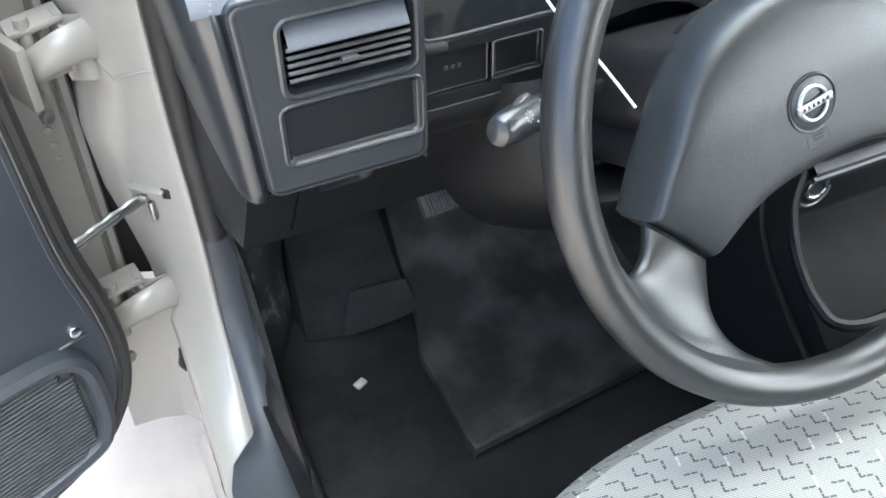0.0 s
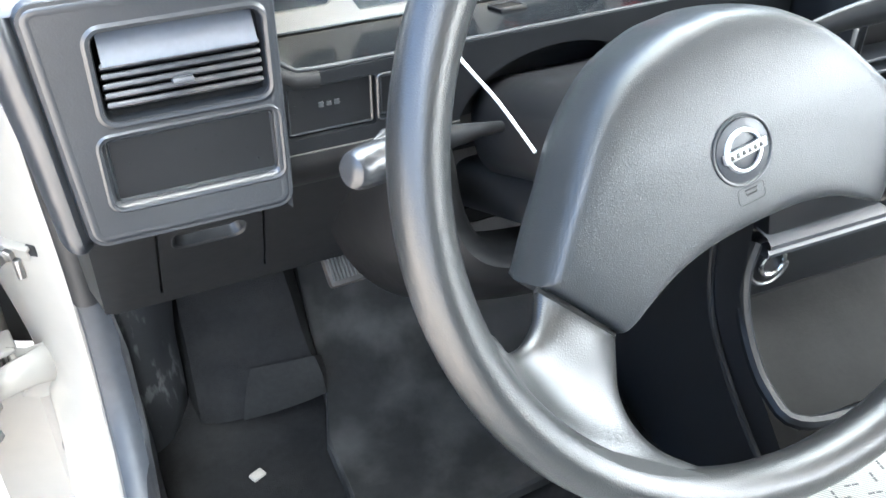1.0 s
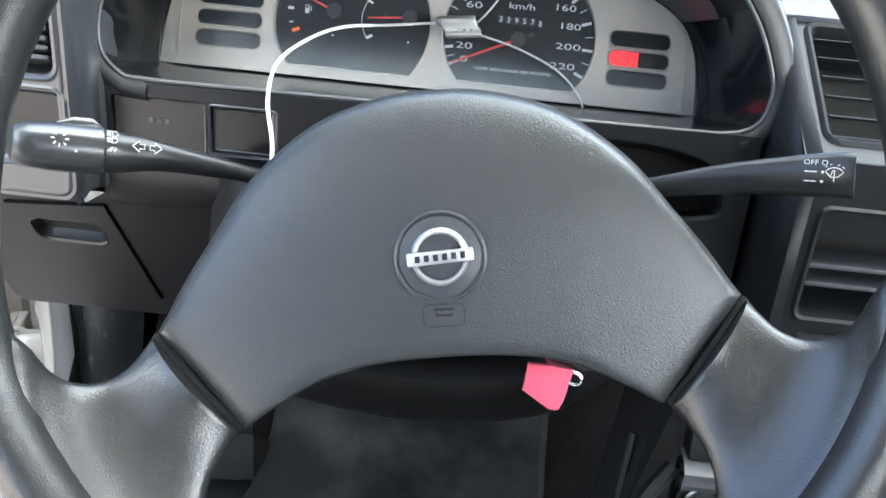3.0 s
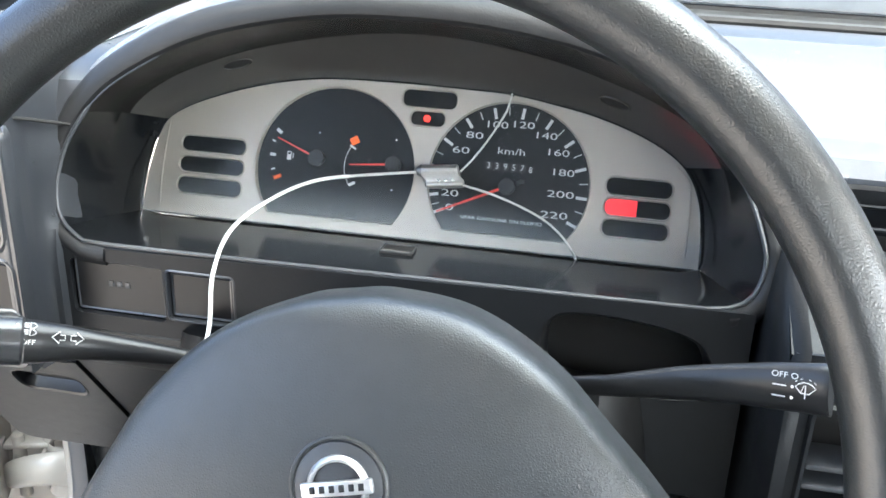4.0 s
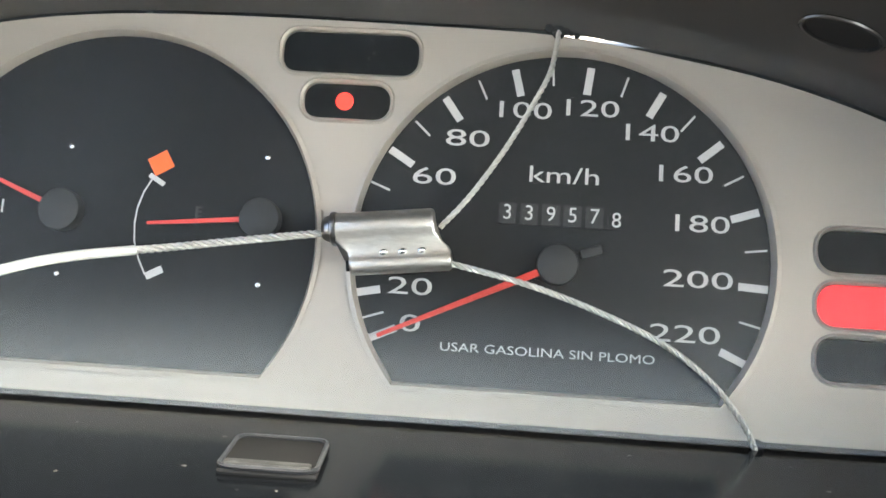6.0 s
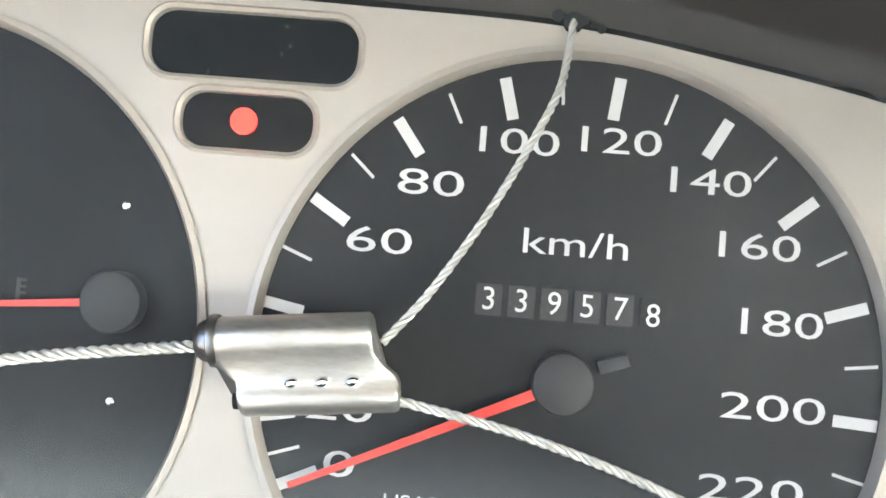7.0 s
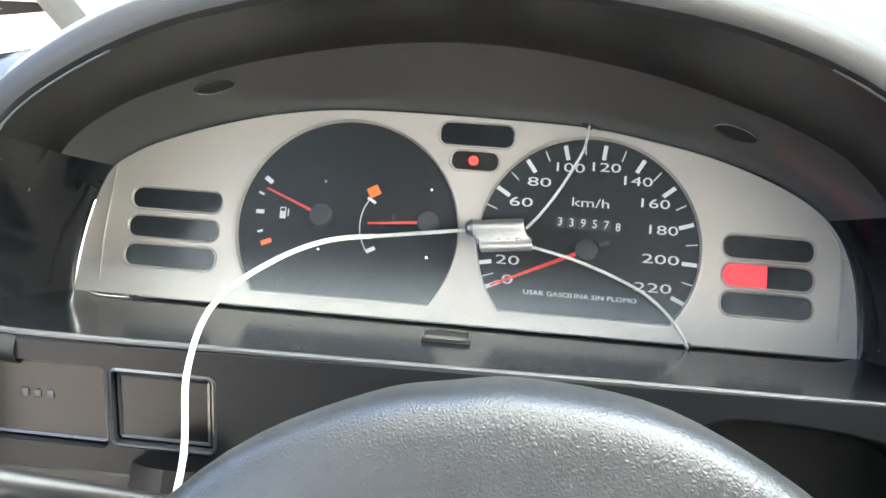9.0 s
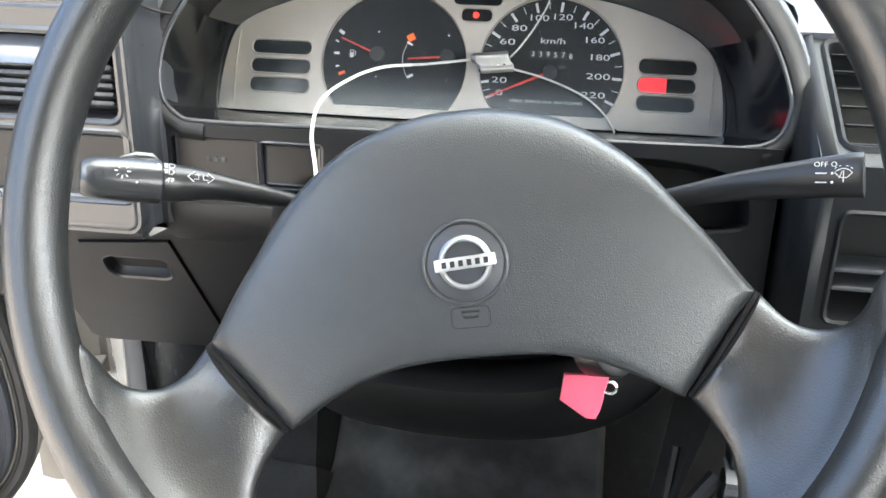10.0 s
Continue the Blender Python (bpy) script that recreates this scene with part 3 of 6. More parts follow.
mouth = [(p.x, p.y) for p in smooth_path([(-0.150, 0.7054, 0), (-0.163, 0.7080, 0), (-0.1735, 0.7185, 0), (-0.1745, 0.7400, 0), (-0.166, 0.763, 0), (-0.145, 0.7875, 0), (-0.100, 0.8120, 0), (-0.045, 0.8255, 0), (0.005, 0.8290, 0), (0.055, 0.8270, 0), (0.105, 0.8180, 0), (0.146, 0.8000, 0), (0.175, 0.7690, 0), (0.189, 0.7400, 0), (0.1900, 0.7260, 0), (0.1850, 0.7140, 0), (0.172, 0.7085, 0), (0.150, 0.7076, 0), (0.08, 0.7071, 0), (0.0, 0.7063, 0), (-0.08, 0.7056, 0)], 6, True)]


def polar(loop, cx, cz, n=240):
    """The loop, sampled anew at even angles round a centre."""
    out = []
    for i in range(n):
        a = 2 * math.pi * i / n
        dx, dz = math.cos(a), math.sin(a)
        best = 0.0
        for (ax, az), (bx, bz) in zip(loop, loop[1:] + loop[:1]):
            ex, ez = bx - ax, bz - az
            den = dx * ez - dz * ex
            if abs(den) < 1e-12:
                continue
            t = ((ax - cx) * ez - (az - cz) * ex) / den
            u = ((ax - cx) * dz - (az - cz) * dx) / den
            if t > 0 and -1e-6 <= u <= 1 + 1e-6:
                best = max(best, t)
        out.append((cx + best * dx, cz + best * dz))
    return out


front = polar(mouth, 0.006, 0.755)
back = polar(inset(plate_loop, -0.0012), 0.0, 0.008)


def mouth3(x, z, d):
    return Vector((x, fascia_y(z) + d, z))


ring_front = [mouth3(x, z, 0) for x, z in front]
ring_back = [L(x, 0.001, z) for x, z in back]
KNEE = 0.737     # where the steep lining over the dials meets the underside of the hood


def swell(i, t):
    """How far the recess bulges out of the straight line, at its upper side only."""
    x, z = back[i]
    out = Vector((x, 0.0, z - 0.008))
    lift = 0.020 * min(1.0, max(0.0, (front[i][1] - 0.735) / 0.06))
    return DASH.to_3x3() @ out.normalized() * lift * (t / KNEE if t < KNEE else (1 - t) / (1 - KNEE))


def recess_ring(t):
    return [a.lerp(b, t) + swell(i, t) for i, (a, b) in enumerate(zip(ring_front, ring_back))]


rings = [recess_ring(t) for t in (0, 0.06, 0.3, 0.55, KNEE, 0.87, 1.0)]
n = len(front)


def band(i0, i1, rs):
    idx = [i % n for i in range(i0, i1 + 1)]
    return [[r[i] for i in idx] for r in rs]


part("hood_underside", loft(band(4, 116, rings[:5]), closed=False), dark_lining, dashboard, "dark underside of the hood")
part("hood_lining", loft(band(4, 116, rings[4:]), closed=False), hood_lining, dashboard, "satin lining over the dials, plate's reflection in its grey")
for i0, i1 in ((116, 129), (231, 244)):
    part("recess_side", loft(band(i0, i1, rings), closed=False), gloss_black, dashboard, "dark side of the instrument recess", 85)
part("recess_floor", loft(band(129, 231, rings), closed=False), gloss_black, dashboard, "glossy black floor of the instrument recess")
rim_steps = [(0.0, 0.0), (-0.0022, -0.0026), (-0.0050, -0.0034), (-0.0085, -0.0024), (-0.0120, 0.0010), (-0.0135, 0.0060)]
part("hood_rim", loft(band(-10, 132, [[mouth3(x, z, d) for x, z in inset(front, s)] for s, d in rim_steps]), closed=False), hood_plastic, dashboard, "rounded rim of the hood")
lip = inset(front, -0.0130)
top_rings = []
for s, yy, drop in ((0.0, 0.006, 0.0), (0.003, 0.012, -0.002), (0.006, 0.05, -0.004), (0.010, 0.11, 0.012), (0.014, 0.17, 0.045), (0.018, 0.25, 0.085)):
    top_rings.append([Vector((x * (1 + s * 2), fascia_y(z) + yy, max(0.700, z + s * 0.2 - drop))) for x, z in inset(lip, -s * 0.2)])
part("hood_top", loft(band(-4, 123, top_rings), closed=False), dash_soft_glare, dashboard, "soft grained top of the hood")
for aim in (Vector((-0.1188, 0.0161, 0.7793)), Vector((0.1140, 0.0182, 0.7790))):
    i, t = min(((k, u) for k in range(16, 104) for u in (0.80, 0.85, 0.90, 0.95)), key=lambda q: (ring_front[q[0]].lerp(ring_back[q[0]], q[1]) + swell(*q) - aim).length)
    c = ring_front[i].lerp(ring_back[i], t) + swell(i, t)
    nrm = (rings[6][i] - rings[4][i]).cross(rings[4][i + 1] - rings[4][i]).normalized()
    nrm = nrm if nrm.z < 0 else -nrm
    along_x = (rings[5][i + 1] - rings[5][i]).normalized()
    down = nrm.cross(along_x)
    oval = [(math.cos(2 * math.pi * k / 28) * 0.0085, math.sin(2 * math.pi * k / 28) * 0.0034) for k in range(28)]
    part("screw_hole", loft([[c + nrm * h + along_x * a * q + down * b * q for a, b in oval] for h, q in ((0.0012, 1.0), (0.0004, 0.94), (0.0004, 0.02))]), gap_black, dashboard, "dark screw hole")
    part("hole_lip", tube([c + nrm * 0.0008 + along_x * a * 1.06 + down * b * 1.06 for a, b in oval], 0.0005, 6, True), hood_lining, dashboard)
deep = (ring_back[180] - ring_front[180]).normalized()
under = deep.cross(Vector((1, 0, 0)))
spot = ring_front[180].lerp(ring_back[180], (-0.0455 - ring_front[180].y) / (ring_back[180].y - ring_front[180].y))
CLIP = Matrix(((1, under.x, deep.x, 0.0008), (0, under.y, deep.y, spot.y), (0, under.z, deep.z, spot.z + 0.0004), (0, 0, 0, 1)))
clip = part("recess_clip", box((0, 0, 0), (0.0190, 0.0016, 0.0200), 0.0008, CLIP), gap_black, dashboard, "black clip in the recess floor")
part("clip_rim", tube([CLIP @ Vector((x, -0.0011, z)) for x, z in rrect(-0.0092, -0.0098, 0.0092, 0.0098, 0.0026, 4)], 0.0005, 6, True), tray_grey, clip, "worn rim of the clip")
part("clip_wear", box((0, 0, 0), (0.0165, 0.0012, 0.0024), 0.0005, CLIP @ pose(0.0, -0.0015, -0.0086)), clip_worn, clip, "scuffed pale lower edge")


def face3(y0):
    return lambda x, z, d: Vector((x, y0 + d, z))


# strip of blanks under the cluster
PY = -0.1030
panel_loop = [(-0.1715, 0.7030), (-0.1715, 0.6480), (-0.062, 0.6480)] + [(0.010 - 0.070 * math.cos(radians(a)), 0.648 + 0.045 * math.sin(radians(a))) for a in range(10, 171, 10)] + [(0.082, 0.648), (0.0825, 0.600), (0.1900, 0.6000), (0.1890, 0.7090)]
sw_a, sw_b = rrect(-0.1680, 0.6635, -0.1140, 0.6960, 0.003), rrect(-0.1130, 0.6655, -0.0740, 0.6955, 0.003)
pocket_r = [(p.x, p.y) for p in smooth_path([(0.096, 0.6970, 0), (0.088, 0.678, 0), (0.096, 0.6590, 0), (0.140, 0.6565, 0), (0.172, 0.6600, 0), (0.1750, 0.6720, 0), (0.1695, 0.6850, 0), (0.158, 0.6935, 0), (0.130, 0.6985, 0)], 4, True)]
part("blank_panel", sheet(panel_loop, [sw_a, sw_b, pocket_r], face3(PY), 0.004), stack_dark, dashboard, "dark strip with switch blanks")
bead_pts = [mouth3(*front[i % n], -0.0010) for i in range(106, 258)]
part("recess_bead", tube(bead_pts, [0.0004] * 10 + [0.0012] * (len(bead_pts) - 20) + [0.0004] * 10, 8), tray_grey, dashboard, "thin edge of the recess, paler than the panel")
part("panel_lip", loft([[mouth3(*inset(front, w)[i % n], d) for i in range(128, 236)] for w, d in ((0.0, 0.0), (-0.0012, -0.0010), (-0.0030, -0.0012), (-0.0060, -0.0004), (-0.0066, 0.004))], closed=False), stack_dark, dashboard)
for loop, y0 in ((sw_a, PY + 0.0035), (inset(sw_b, 0.0012), PY + 0.0025)):
    blank = part("switch_blank", sheet(inset(loop, 0.0006), [], face3(y0), 0.003), blank_dark, dashboard, "blank switch cover")
    part("blank_edge", funnel(inset(loop, 0.0006), [(0.0, 0.003), (0.0, 0.0), (0.0008, -0.0006), (0.0018, -0.0002)], face3(y0)), dash_plastic, blank)
for k in range(3):
    part("blank_mark", box((-0.1465 + 0.0048 * k, PY + 0.0033, 0.6815), (0.0030, 0.0006, 0.0034 - 0.0006 * (k % 2)), 0.0002), tray_grey, dashboard, "faint worn mark")
part("blank_frame", funnel(sw_b, [(-0.0004, 0.0), (0.0004, -0.0006), (0.0010, -0.0004), (0.0014, 0.003)], face3(PY)), dash_plastic, dashboard)
part("small_pocket", funnel(pocket_r, [(-0.0006, -0.0004), (0.001, 0.002), (0.002, 0.035)], lambda x, z, d: Vector((x, PY + d, z - 0.36 * max(0.0, d)))), satin_black, dashboard)
part("panel_backing", sheet([(-0.172, 0.635), (-0.172, 0.689), (0.195, 0.689), (0.195, 0.635)], [], face3(PY + 0.036), 0.003), gap_black, dashboard)
column_rows = []
for z, back, xi, yi in ((0.640, 0.0, -0.1705, -0.1035), (0.700, 0.0, -0.1705, -0.1035), (0.712, 0.0, -0.1715, -0.0995), (0.722, 0.0, -0.1742, -0.0970), (0.740, 0.0, -0.1745, -0.0925), (0.755, 0.0, -0.1715, -0.0885), (0.768, 0.001, -0.1720, -0.0800), (0.778, 0.004, -0.1680, -0.0770), (0.787, 0.012, -0.1600, -0.0730), (0.793, 0.030, -0.1520, -0.0620), (0.796, 0.070, -0.1450, -0.0300), (0.796, 0.150, -0.1400, 0.0500)):
    column_rows.append([Vector((x, y + back, z)) for x, y in ((-0.1790, -0.1300), (-0.1775, -0.1345), (-0.1772, -0.1290), (-0.1790, -0.1140), (-0.1785, -0.1085))] + [Vector((min(-0.1765, xi - 0.003), max(-0.1060, yi - 0.005) if back else -0.1060, z)), Vector((xi - 0.002, yi - 0.0030, z)), Vector((xi, yi + 0.001, z)), Vector((xi, yi + 0.02, z))])
part("hood_seam", tube([(-0.1790, -0.1205, 0.7775), (-0.1762, -0.1085, 0.7735), (-0.1755, -0.0968, 0.7692), (-0.1718, -0.0884, 0.7662), (-0.1668, -0.0874, 0.7656)], 0.0010, 6), gap_black, dashboard, "dark joint under the hood")
part("bezel_column", loft(column_rows, closed=False), dash_plastic, dashboard, "dark upright beside the recess")

# outer fascia with vent and pocket
FY = -0.135
vent_loop, tray_loop = rrect(-0.2655, 0.7130, -0.1835, 0.7600, 0.006), rrect(-0.2705, 0.6640, -0.1810, 0.7045, 0.005)
fascia_loop = [(x - max(0.0, (-0.20 - x) / 0.09) * (z - 0.643) * 0.07, z) for x, z in rrect(-0.2860, 0.6430, -0.1768, 0.7780, 0.009)]
part("outer_fascia", sheet(fascia_loop, [vent_loop, tray_loop], face3(FY), 0.004), dash_plastic, dashboard, "end fascia holding the vent and a shallow tray")
part("fascia_edge", funnel(fascia_loop, [(0.0, 0.002), (-0.0012, 0.004), (-0.0018, 0.008)], face3(FY)), dash_plastic, dashboard)
part("fascia_rim", funnel(fascia_loop, [(0.0060, -0.0002), (0.0038, -0.0006), (0.0014, 0.0002), (0.0, 0.002)], face3(FY)), dash_plastic, dashboard)
part("vent_frame", funnel(vent_loop, [(-0.0040, -0.0002), (-0.0022, -0.0011), (-0.0006, -0.0006), (0.0008, 0.003), (0.0016, 0.020)], face3(FY)), dash_plastic, dashboard)
tray = part("shallow_tray", funnel(tray_loop, [(-0.0030, -0.0002), (-0.0018, -0.0010), (-0.0004, -0.0004), (0.0008, 0.0022), (0.0018, 0.0028), (0.0024, 0.0020), (0.0034, 0.0045)], face3(FY)), dash_plastic, dashboard)
part("tray_back", sheet(inset(tray_loop, 0.003), [], face3(FY + 0.0042), 0.002), blank_dark, tray, "dark tray bottom")
part("fascia_top", loft([[Vector((x, y, z)) for x in np.linspace(-0.312, -0.176, 12)] for y, z in ((-0.131, 0.772), (-0.130, 0.778), (-0.124, 0.786), (-0.110, 0.792), (-0.06, 0.796), (0.06, 0.790), (0.20, 0.772), (0.40, 0.748))], closed=False), dash_soft_glare, dashboard, "soft dash top")
cap_rows = []
for z, o, roll in ((0.637, 0.0, 0.006), (0.641, 0.0, 0.001), (0.648, 0.0, 0.0), (0.70, 0.002, 0.0), (0.745, 0.005, 0.0), (0.768, 0.007, 0.002), (0.780, 0.008, 0.007), (0.788, 0.008, 0.016), (0.794, 0.006, 0.032), (0.797, 0.0, 0.070)):
    x0 = -0.2862 - 0.0669 * (z - 0.643)
    cap_rows.append([Vector((x0 - a - o * f, y + roll, z)) for a, f, y in ((-0.0010, 0, -0.1290), (0.0022, 0, -0.1322), (0.0042, 0, -0.1350), (0.0080, 0.1, -0.1346), (0.0120, 0.4, -0.1300), (0.0152, 0.8, -0.1190), (0.0166, 1, -0.0950), (0.0172, 1, -0.0300), (0.0172, 1, 0.1200))])
part("end_cap", loft(cap_rows, closed=False), dash_plastic, dashboard, "rounded grey end of the dash", 60)
part("step_under_fascia", loft([[Vector((x, y, z)) for x in np.linspace(-0.2895, -0.1765, 12)] for y, z in ((-0.131, 0.644), (-0.126, 0.6385), (-0.100, 0.634), (-0.090, 0.628), (-0.086, 0.622))], closed=False), knee_plastic, dashboard)

part("knee_shoulder", loft([[Vector((x, y, z)) for x in np.linspace(-0.1772, -0.0600, 10)] for y, z in ((-0.1010, 0.6555), (-0.1040, 0.6535), (-0.1046, 0.6490), (-0.1030, 0.6400), (-0.0965, 0.6300), (-0.0862, 0.6215))], closed=False), knee_plastic, dashboard, "rounded shoulder of the knee panel")

# knee panel with fuse cover
def knee3(x, s, d):
    """s runs down the slope, d goes in behind it."""
    return Vector((x, -0.087 + 0.083 * s / 0.152 + d * 0.83, 0.624 - 0.128 * s / 0.152 - d * -0.55))


cover = [(-0.2505, 0.014), (-0.2500, 0.134), (-0.1740, 0.126), (-0.1830, 0.006)][::-1]
cover_in = inset(cover, 0.0020)
part("knee_panel", sheet([(-0.2895, 0.0), (-0.2895, 0.147), (-0.282, 0.154), (0.16, 0.145), (0.16, 0.0)][::-1], [cover, rrect(-0.0880, 0.004, 0.1120, 0.116, 0.020)], knee3, 0.004), knee_plastic, dashboard, "sloping grey knee panel")
part("knee_lower_lip", loft([[Vector((x, y, z)) for x in np.linspace(-0.2885, 0.16, 20)] for y, z in ((-0.004, 0.4965), (0.000, 0.4935), (0.006, 0.4935), (0.012, 0.500))], closed=False), knee_plastic, dashboard)
part("knee_side", loft([[Vector((x, y, z)) for x, y, z in ((-0.2885, -0.086, 0.623), (-0.2890, -0.045, 0.560), (-0.2885, -0.002, 0.496))], [Vector((x, y, z)) for x, y, z in ((-0.296, -0.060, 0.632), (-0.297, -0.010, 0.565), (-0.296, 0.030, 0.497))], [Vector((x, y, z)) for x, y, z in ((-0.300, 0.05, 0.640), (-0.301, 0.06, 0.570), (-0.300, 0.09, 0.500))]], closed=False), knee_plastic, dashboard, "grey end of the knee panel")
handle_loop = rrect(-0.2400, 0.029, -0.1930, 0.055, 0.009)
fuse = part("fuse_cover", sheet(cover_in, [handle_loop], lambda x, z, d: knee3(x, z, d - 0.0018), 0.003), knee_plastic, dashboard, "fuse box cover with a finger slot")
part("finger_slot", funnel(handle_loop, [(-0.0014, -0.0016), (-0.0002, -0.0021), (0.0012, -0.0010), (0.0030, 0.006), (0.0070, 0.012), (0.0100, 0.013)], knee3), satin_black, fuse)
part("cover_gap", sheet(inset(cover, -0.003), [], lambda x, z, d: knee3(x, z, d + 0.006), 0.001), gap_black, dashboard)

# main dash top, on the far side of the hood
part("dash_top", loft([[Vector((x, y, z)) for x in np.linspace(-0.31, 1.05, 40)] for y, z in ((0.06, 0.771), (0.13, 0.767), (0.25, 0.757), (0.40, 0.747), (0.41, 0.742))], closed=False), dash_soft_glare, dashboard, "soft dash top with sky glare in its pale grey")
part("demist_strip", loft([[Vector((x, y, z)) for x in np.linspace(-0.31, 1.05, 12)] for y, z in ((0.40, 0.7420), (0.415, 0.7475), (0.47, 0.7455), (0.48, 0.735))], closed=False), tray_grey, dashboard, "grey strip along the windscreen")
part("screen_rubber", tube([Vector((x, 0.478, 0.7480)) for x in np.linspace(-0.33, 1.06, 8)], 0.0055, 8), rubber, dashboard, "black rubber along the windscreen base")
part("dash_brow", loft([[Vector((x, y, z)) for x in np.linspace(0.196, 1.05, 30)] for y, z in ((0.13, 0.7675), (0.06, 0.7720), (0.0, 0.7765), (-0.035, 0.7775), (-0.050, 0.774), (-0.056, 0.766), (-0.054, 0.760))], closed=False), dash_soft_glare, dashboard, "rounded edge of the dash top")

# ---- outer air vent ----
def air_vent(name, loop, y0, count, label, tilt, wide=None):
    xs, zs = [p[0] for p in loop], [p[1] for p in loop]
    x0, x1, z0, z1 = min(xs), max(xs), min(zs), max(zs)
    v = thing(name, ((x0 + x1) / 2, y0 + 0.02, z0), label, "air vent")
    part("vent_duct", funnel(loop, [(0.0018, 0.004), (0.003, 0.030), (0.010, 0.034)], face3(y0)), gap_black, v)
    part("duct_back", sheet(inset(loop, 0.001), [], face3(y0 + 0.031), 0.002), gap_black, v)
    top = z1 - 0.0175 if wide else z1 - 0.004
    for i in range(count):
        z = z0 + 0.0035 + (top - z0 - 0.004) * (i + 0.5) / count
        part("slat", box((0, 0, 0), (x1 - x0 - 0.004, 0.0140, 0.0030), 0.0012, pose((x0 + x1) / 2, y0 + 0.0062, z, tilt, 0, 0)), vent_grey, v)
    for i in range(4):
        x = x0 + (x1 - x0) * (i + 0.8) / 4.6
        part("guide_blade", box((0, 0, 0), (0.0012, 0.012, z1 - z0 - 0.006), 0, pose(x, y0 + 0.024, (z0 + z1) / 2, 0, 0, 0)), gap_black, v)
    return v


outer_vent = air_vent("air_vent", vent_loop, FY, 5, "black louvred air vent in the end fascia", -30, True)
part("thumb_lever", box((0, 0, 0), (0.011, 0.007, 0.0036), 0.0014, pose(-0.226, FY - 0.0010, 0.7300, -14, 0, 0)), tray_grey, outer_vent, "grey thumb lever")
part("upper_visor", loft([[Vector((x, y, z)) for x in np.linspace(-0.2620, -0.1870, 8)] for y, z in ((-0.1240, 0.7590), (-0.1280, 0.7560), (-0.1335, 0.7490), (-0.1362, 0.7448), (-0.1366, 0.7432), (-0.1350, 0.7420), (-0.125, 0.7415))], closed=False), blade_sheen, outer_vent, "smooth grey blade along the top, sky sheen put into its colour")

# ---- steering wheel ----
WHEEL = DASH @ pose(0.0265, -0.246, -0.1235, 3, 0, 0) @ pose(0, 0, 0, 0, -10, 0)   # turned ten degrees to the left
RIM_R, RIM_T = 0.1835, 0.0132
wheel = thing("steering_wheel", WHEEL.translation, "black grained steering wheel with a wide horn pad, turned slightly", "steering wheel")


def W3(x, y, z):
    return WHEEL @ Vector((x, y, z))


rim_rings = []
for i in range(128):
    a = 2 * math.pi * i / 128
    c = Vector((math.cos(a), 0, math.sin(a)))
    sect = []
    for j in range(16):
        b = 2 * math.pi * j / 16
        rr = RIM_T * (1.0 + (0.03 * math.cos(24 * a) if math.sin(b) > 0.7 else 0))
        sect.append(WHEEL @ (c * (RIM_R + RIM_T * math.cos(b)) + Vector((0, 1.12 * rr * math.sin(b), 0))))
    rim_rings.append(sect)
part("rim", loft(rim_rings, True, around=True), rim_leather, wheel, "worn grained rim")

pad_half = [(0.0, 0.0695), (0.020, 0.0682), (0.051, 0.0585), (0.080, 0.0365), (0.100, 0.0105), (0.1125, -0.0065), (0.1215, -0.0205), (0.1252, -0.0258), (0.1250, -0.0285), (0.1130, -0.0430), (0.1010, -0.0585), (0.0920, -0.0695), (0.0895, -0.0708), (0.0810, -0.0652), (0.0675, -0.0575), (0.0520, -0.0508), (0.0310, -0.0462), (0.0, -0.0448)]
pad_pts = pad_half + [(-x, z) for x, z in pad_half[-2:0:-1]]


def along(loop, per):
    """A closed loop, refined with straight seams and rounded rest."""
    return [(p.x, p.y) for p in smooth_path([(x, z, 0) for x, z in loop], per, True)]


pad_loop = along(pad_pts, 5)
PAD_Z = -0.0085
soft_loop = pad_loop
for turn in range(60):
    soft_loop = [((a[0] + 2 * b[0] + c[0]) / 4, (a[1] + 2 * b[1] + c[1]) / 4) for a, b, c in zip(soft_loop[-1:] + soft_loop[:-1], soft_loop, soft_loop[1:] + soft_loop[:1])]


def pad_ring(s, y, dz=0.0):
    # the crown falls back towards the top and the lower ends
    out = []
    ease = min(1.0, max(0.0, (0.985 - s) * 7))
    for (hx, hz), (sx, sz) in zip(pad_loop, soft_loop):
        x, z = hx + (sx - hx) * ease, hz + (sz - hz) * ease
        xx, zz = x * s, (z - 0.005) * s + 0.005
        sag = 0.011 * max(0.0, zz / 0.07) ** 2 + 0.004 * (abs(xx) / 0.13) ** 2
        out.append(W3(xx, y + sag, zz + PAD_Z + dz))
    return out


pad = part("horn_pad", loft([pad_ring(q, y) for q, y in ((0.90, 0.080), (0.985, 0.068), (1.0, 0.059), (0.998, 0.0515), (0.991, 0.0435), (0.983, 0.0375), (0.974, 0.0335), (0.963, 0.0307), (0.950, 0.0289), (0.932, 0.0276), (0.908, 0.0268), (0.87, 0.0261), (0.79, 0.0256), (0.68, 0.0253), (0.50, 0.0252), (0.25, 0.0252), (0.02, 0.0252))], True, True), leather, wheel, "soft grained horn pad")

# emblem: ring and bar on a dark disc
EM = (0.0, 0.0, PAD_Z - 0.001)
part("emblem_rim", tube([W3(0.0182 * math.cos(a), 0.0252, EM[2] + 0.0182 * math.sin(a)) for a in (2 * math.pi * i / 40 for i in range(40))], 0.0009, 8, True), leather, pad)
badge = part("badge", disc(W3(0, 0.0262, EM[2]), W3(0, -1, 0) - W3(0, 0, 0), 0.0168, 0.0014, 40, 0.0006), tray_grey, pad, "round dark grey badge")
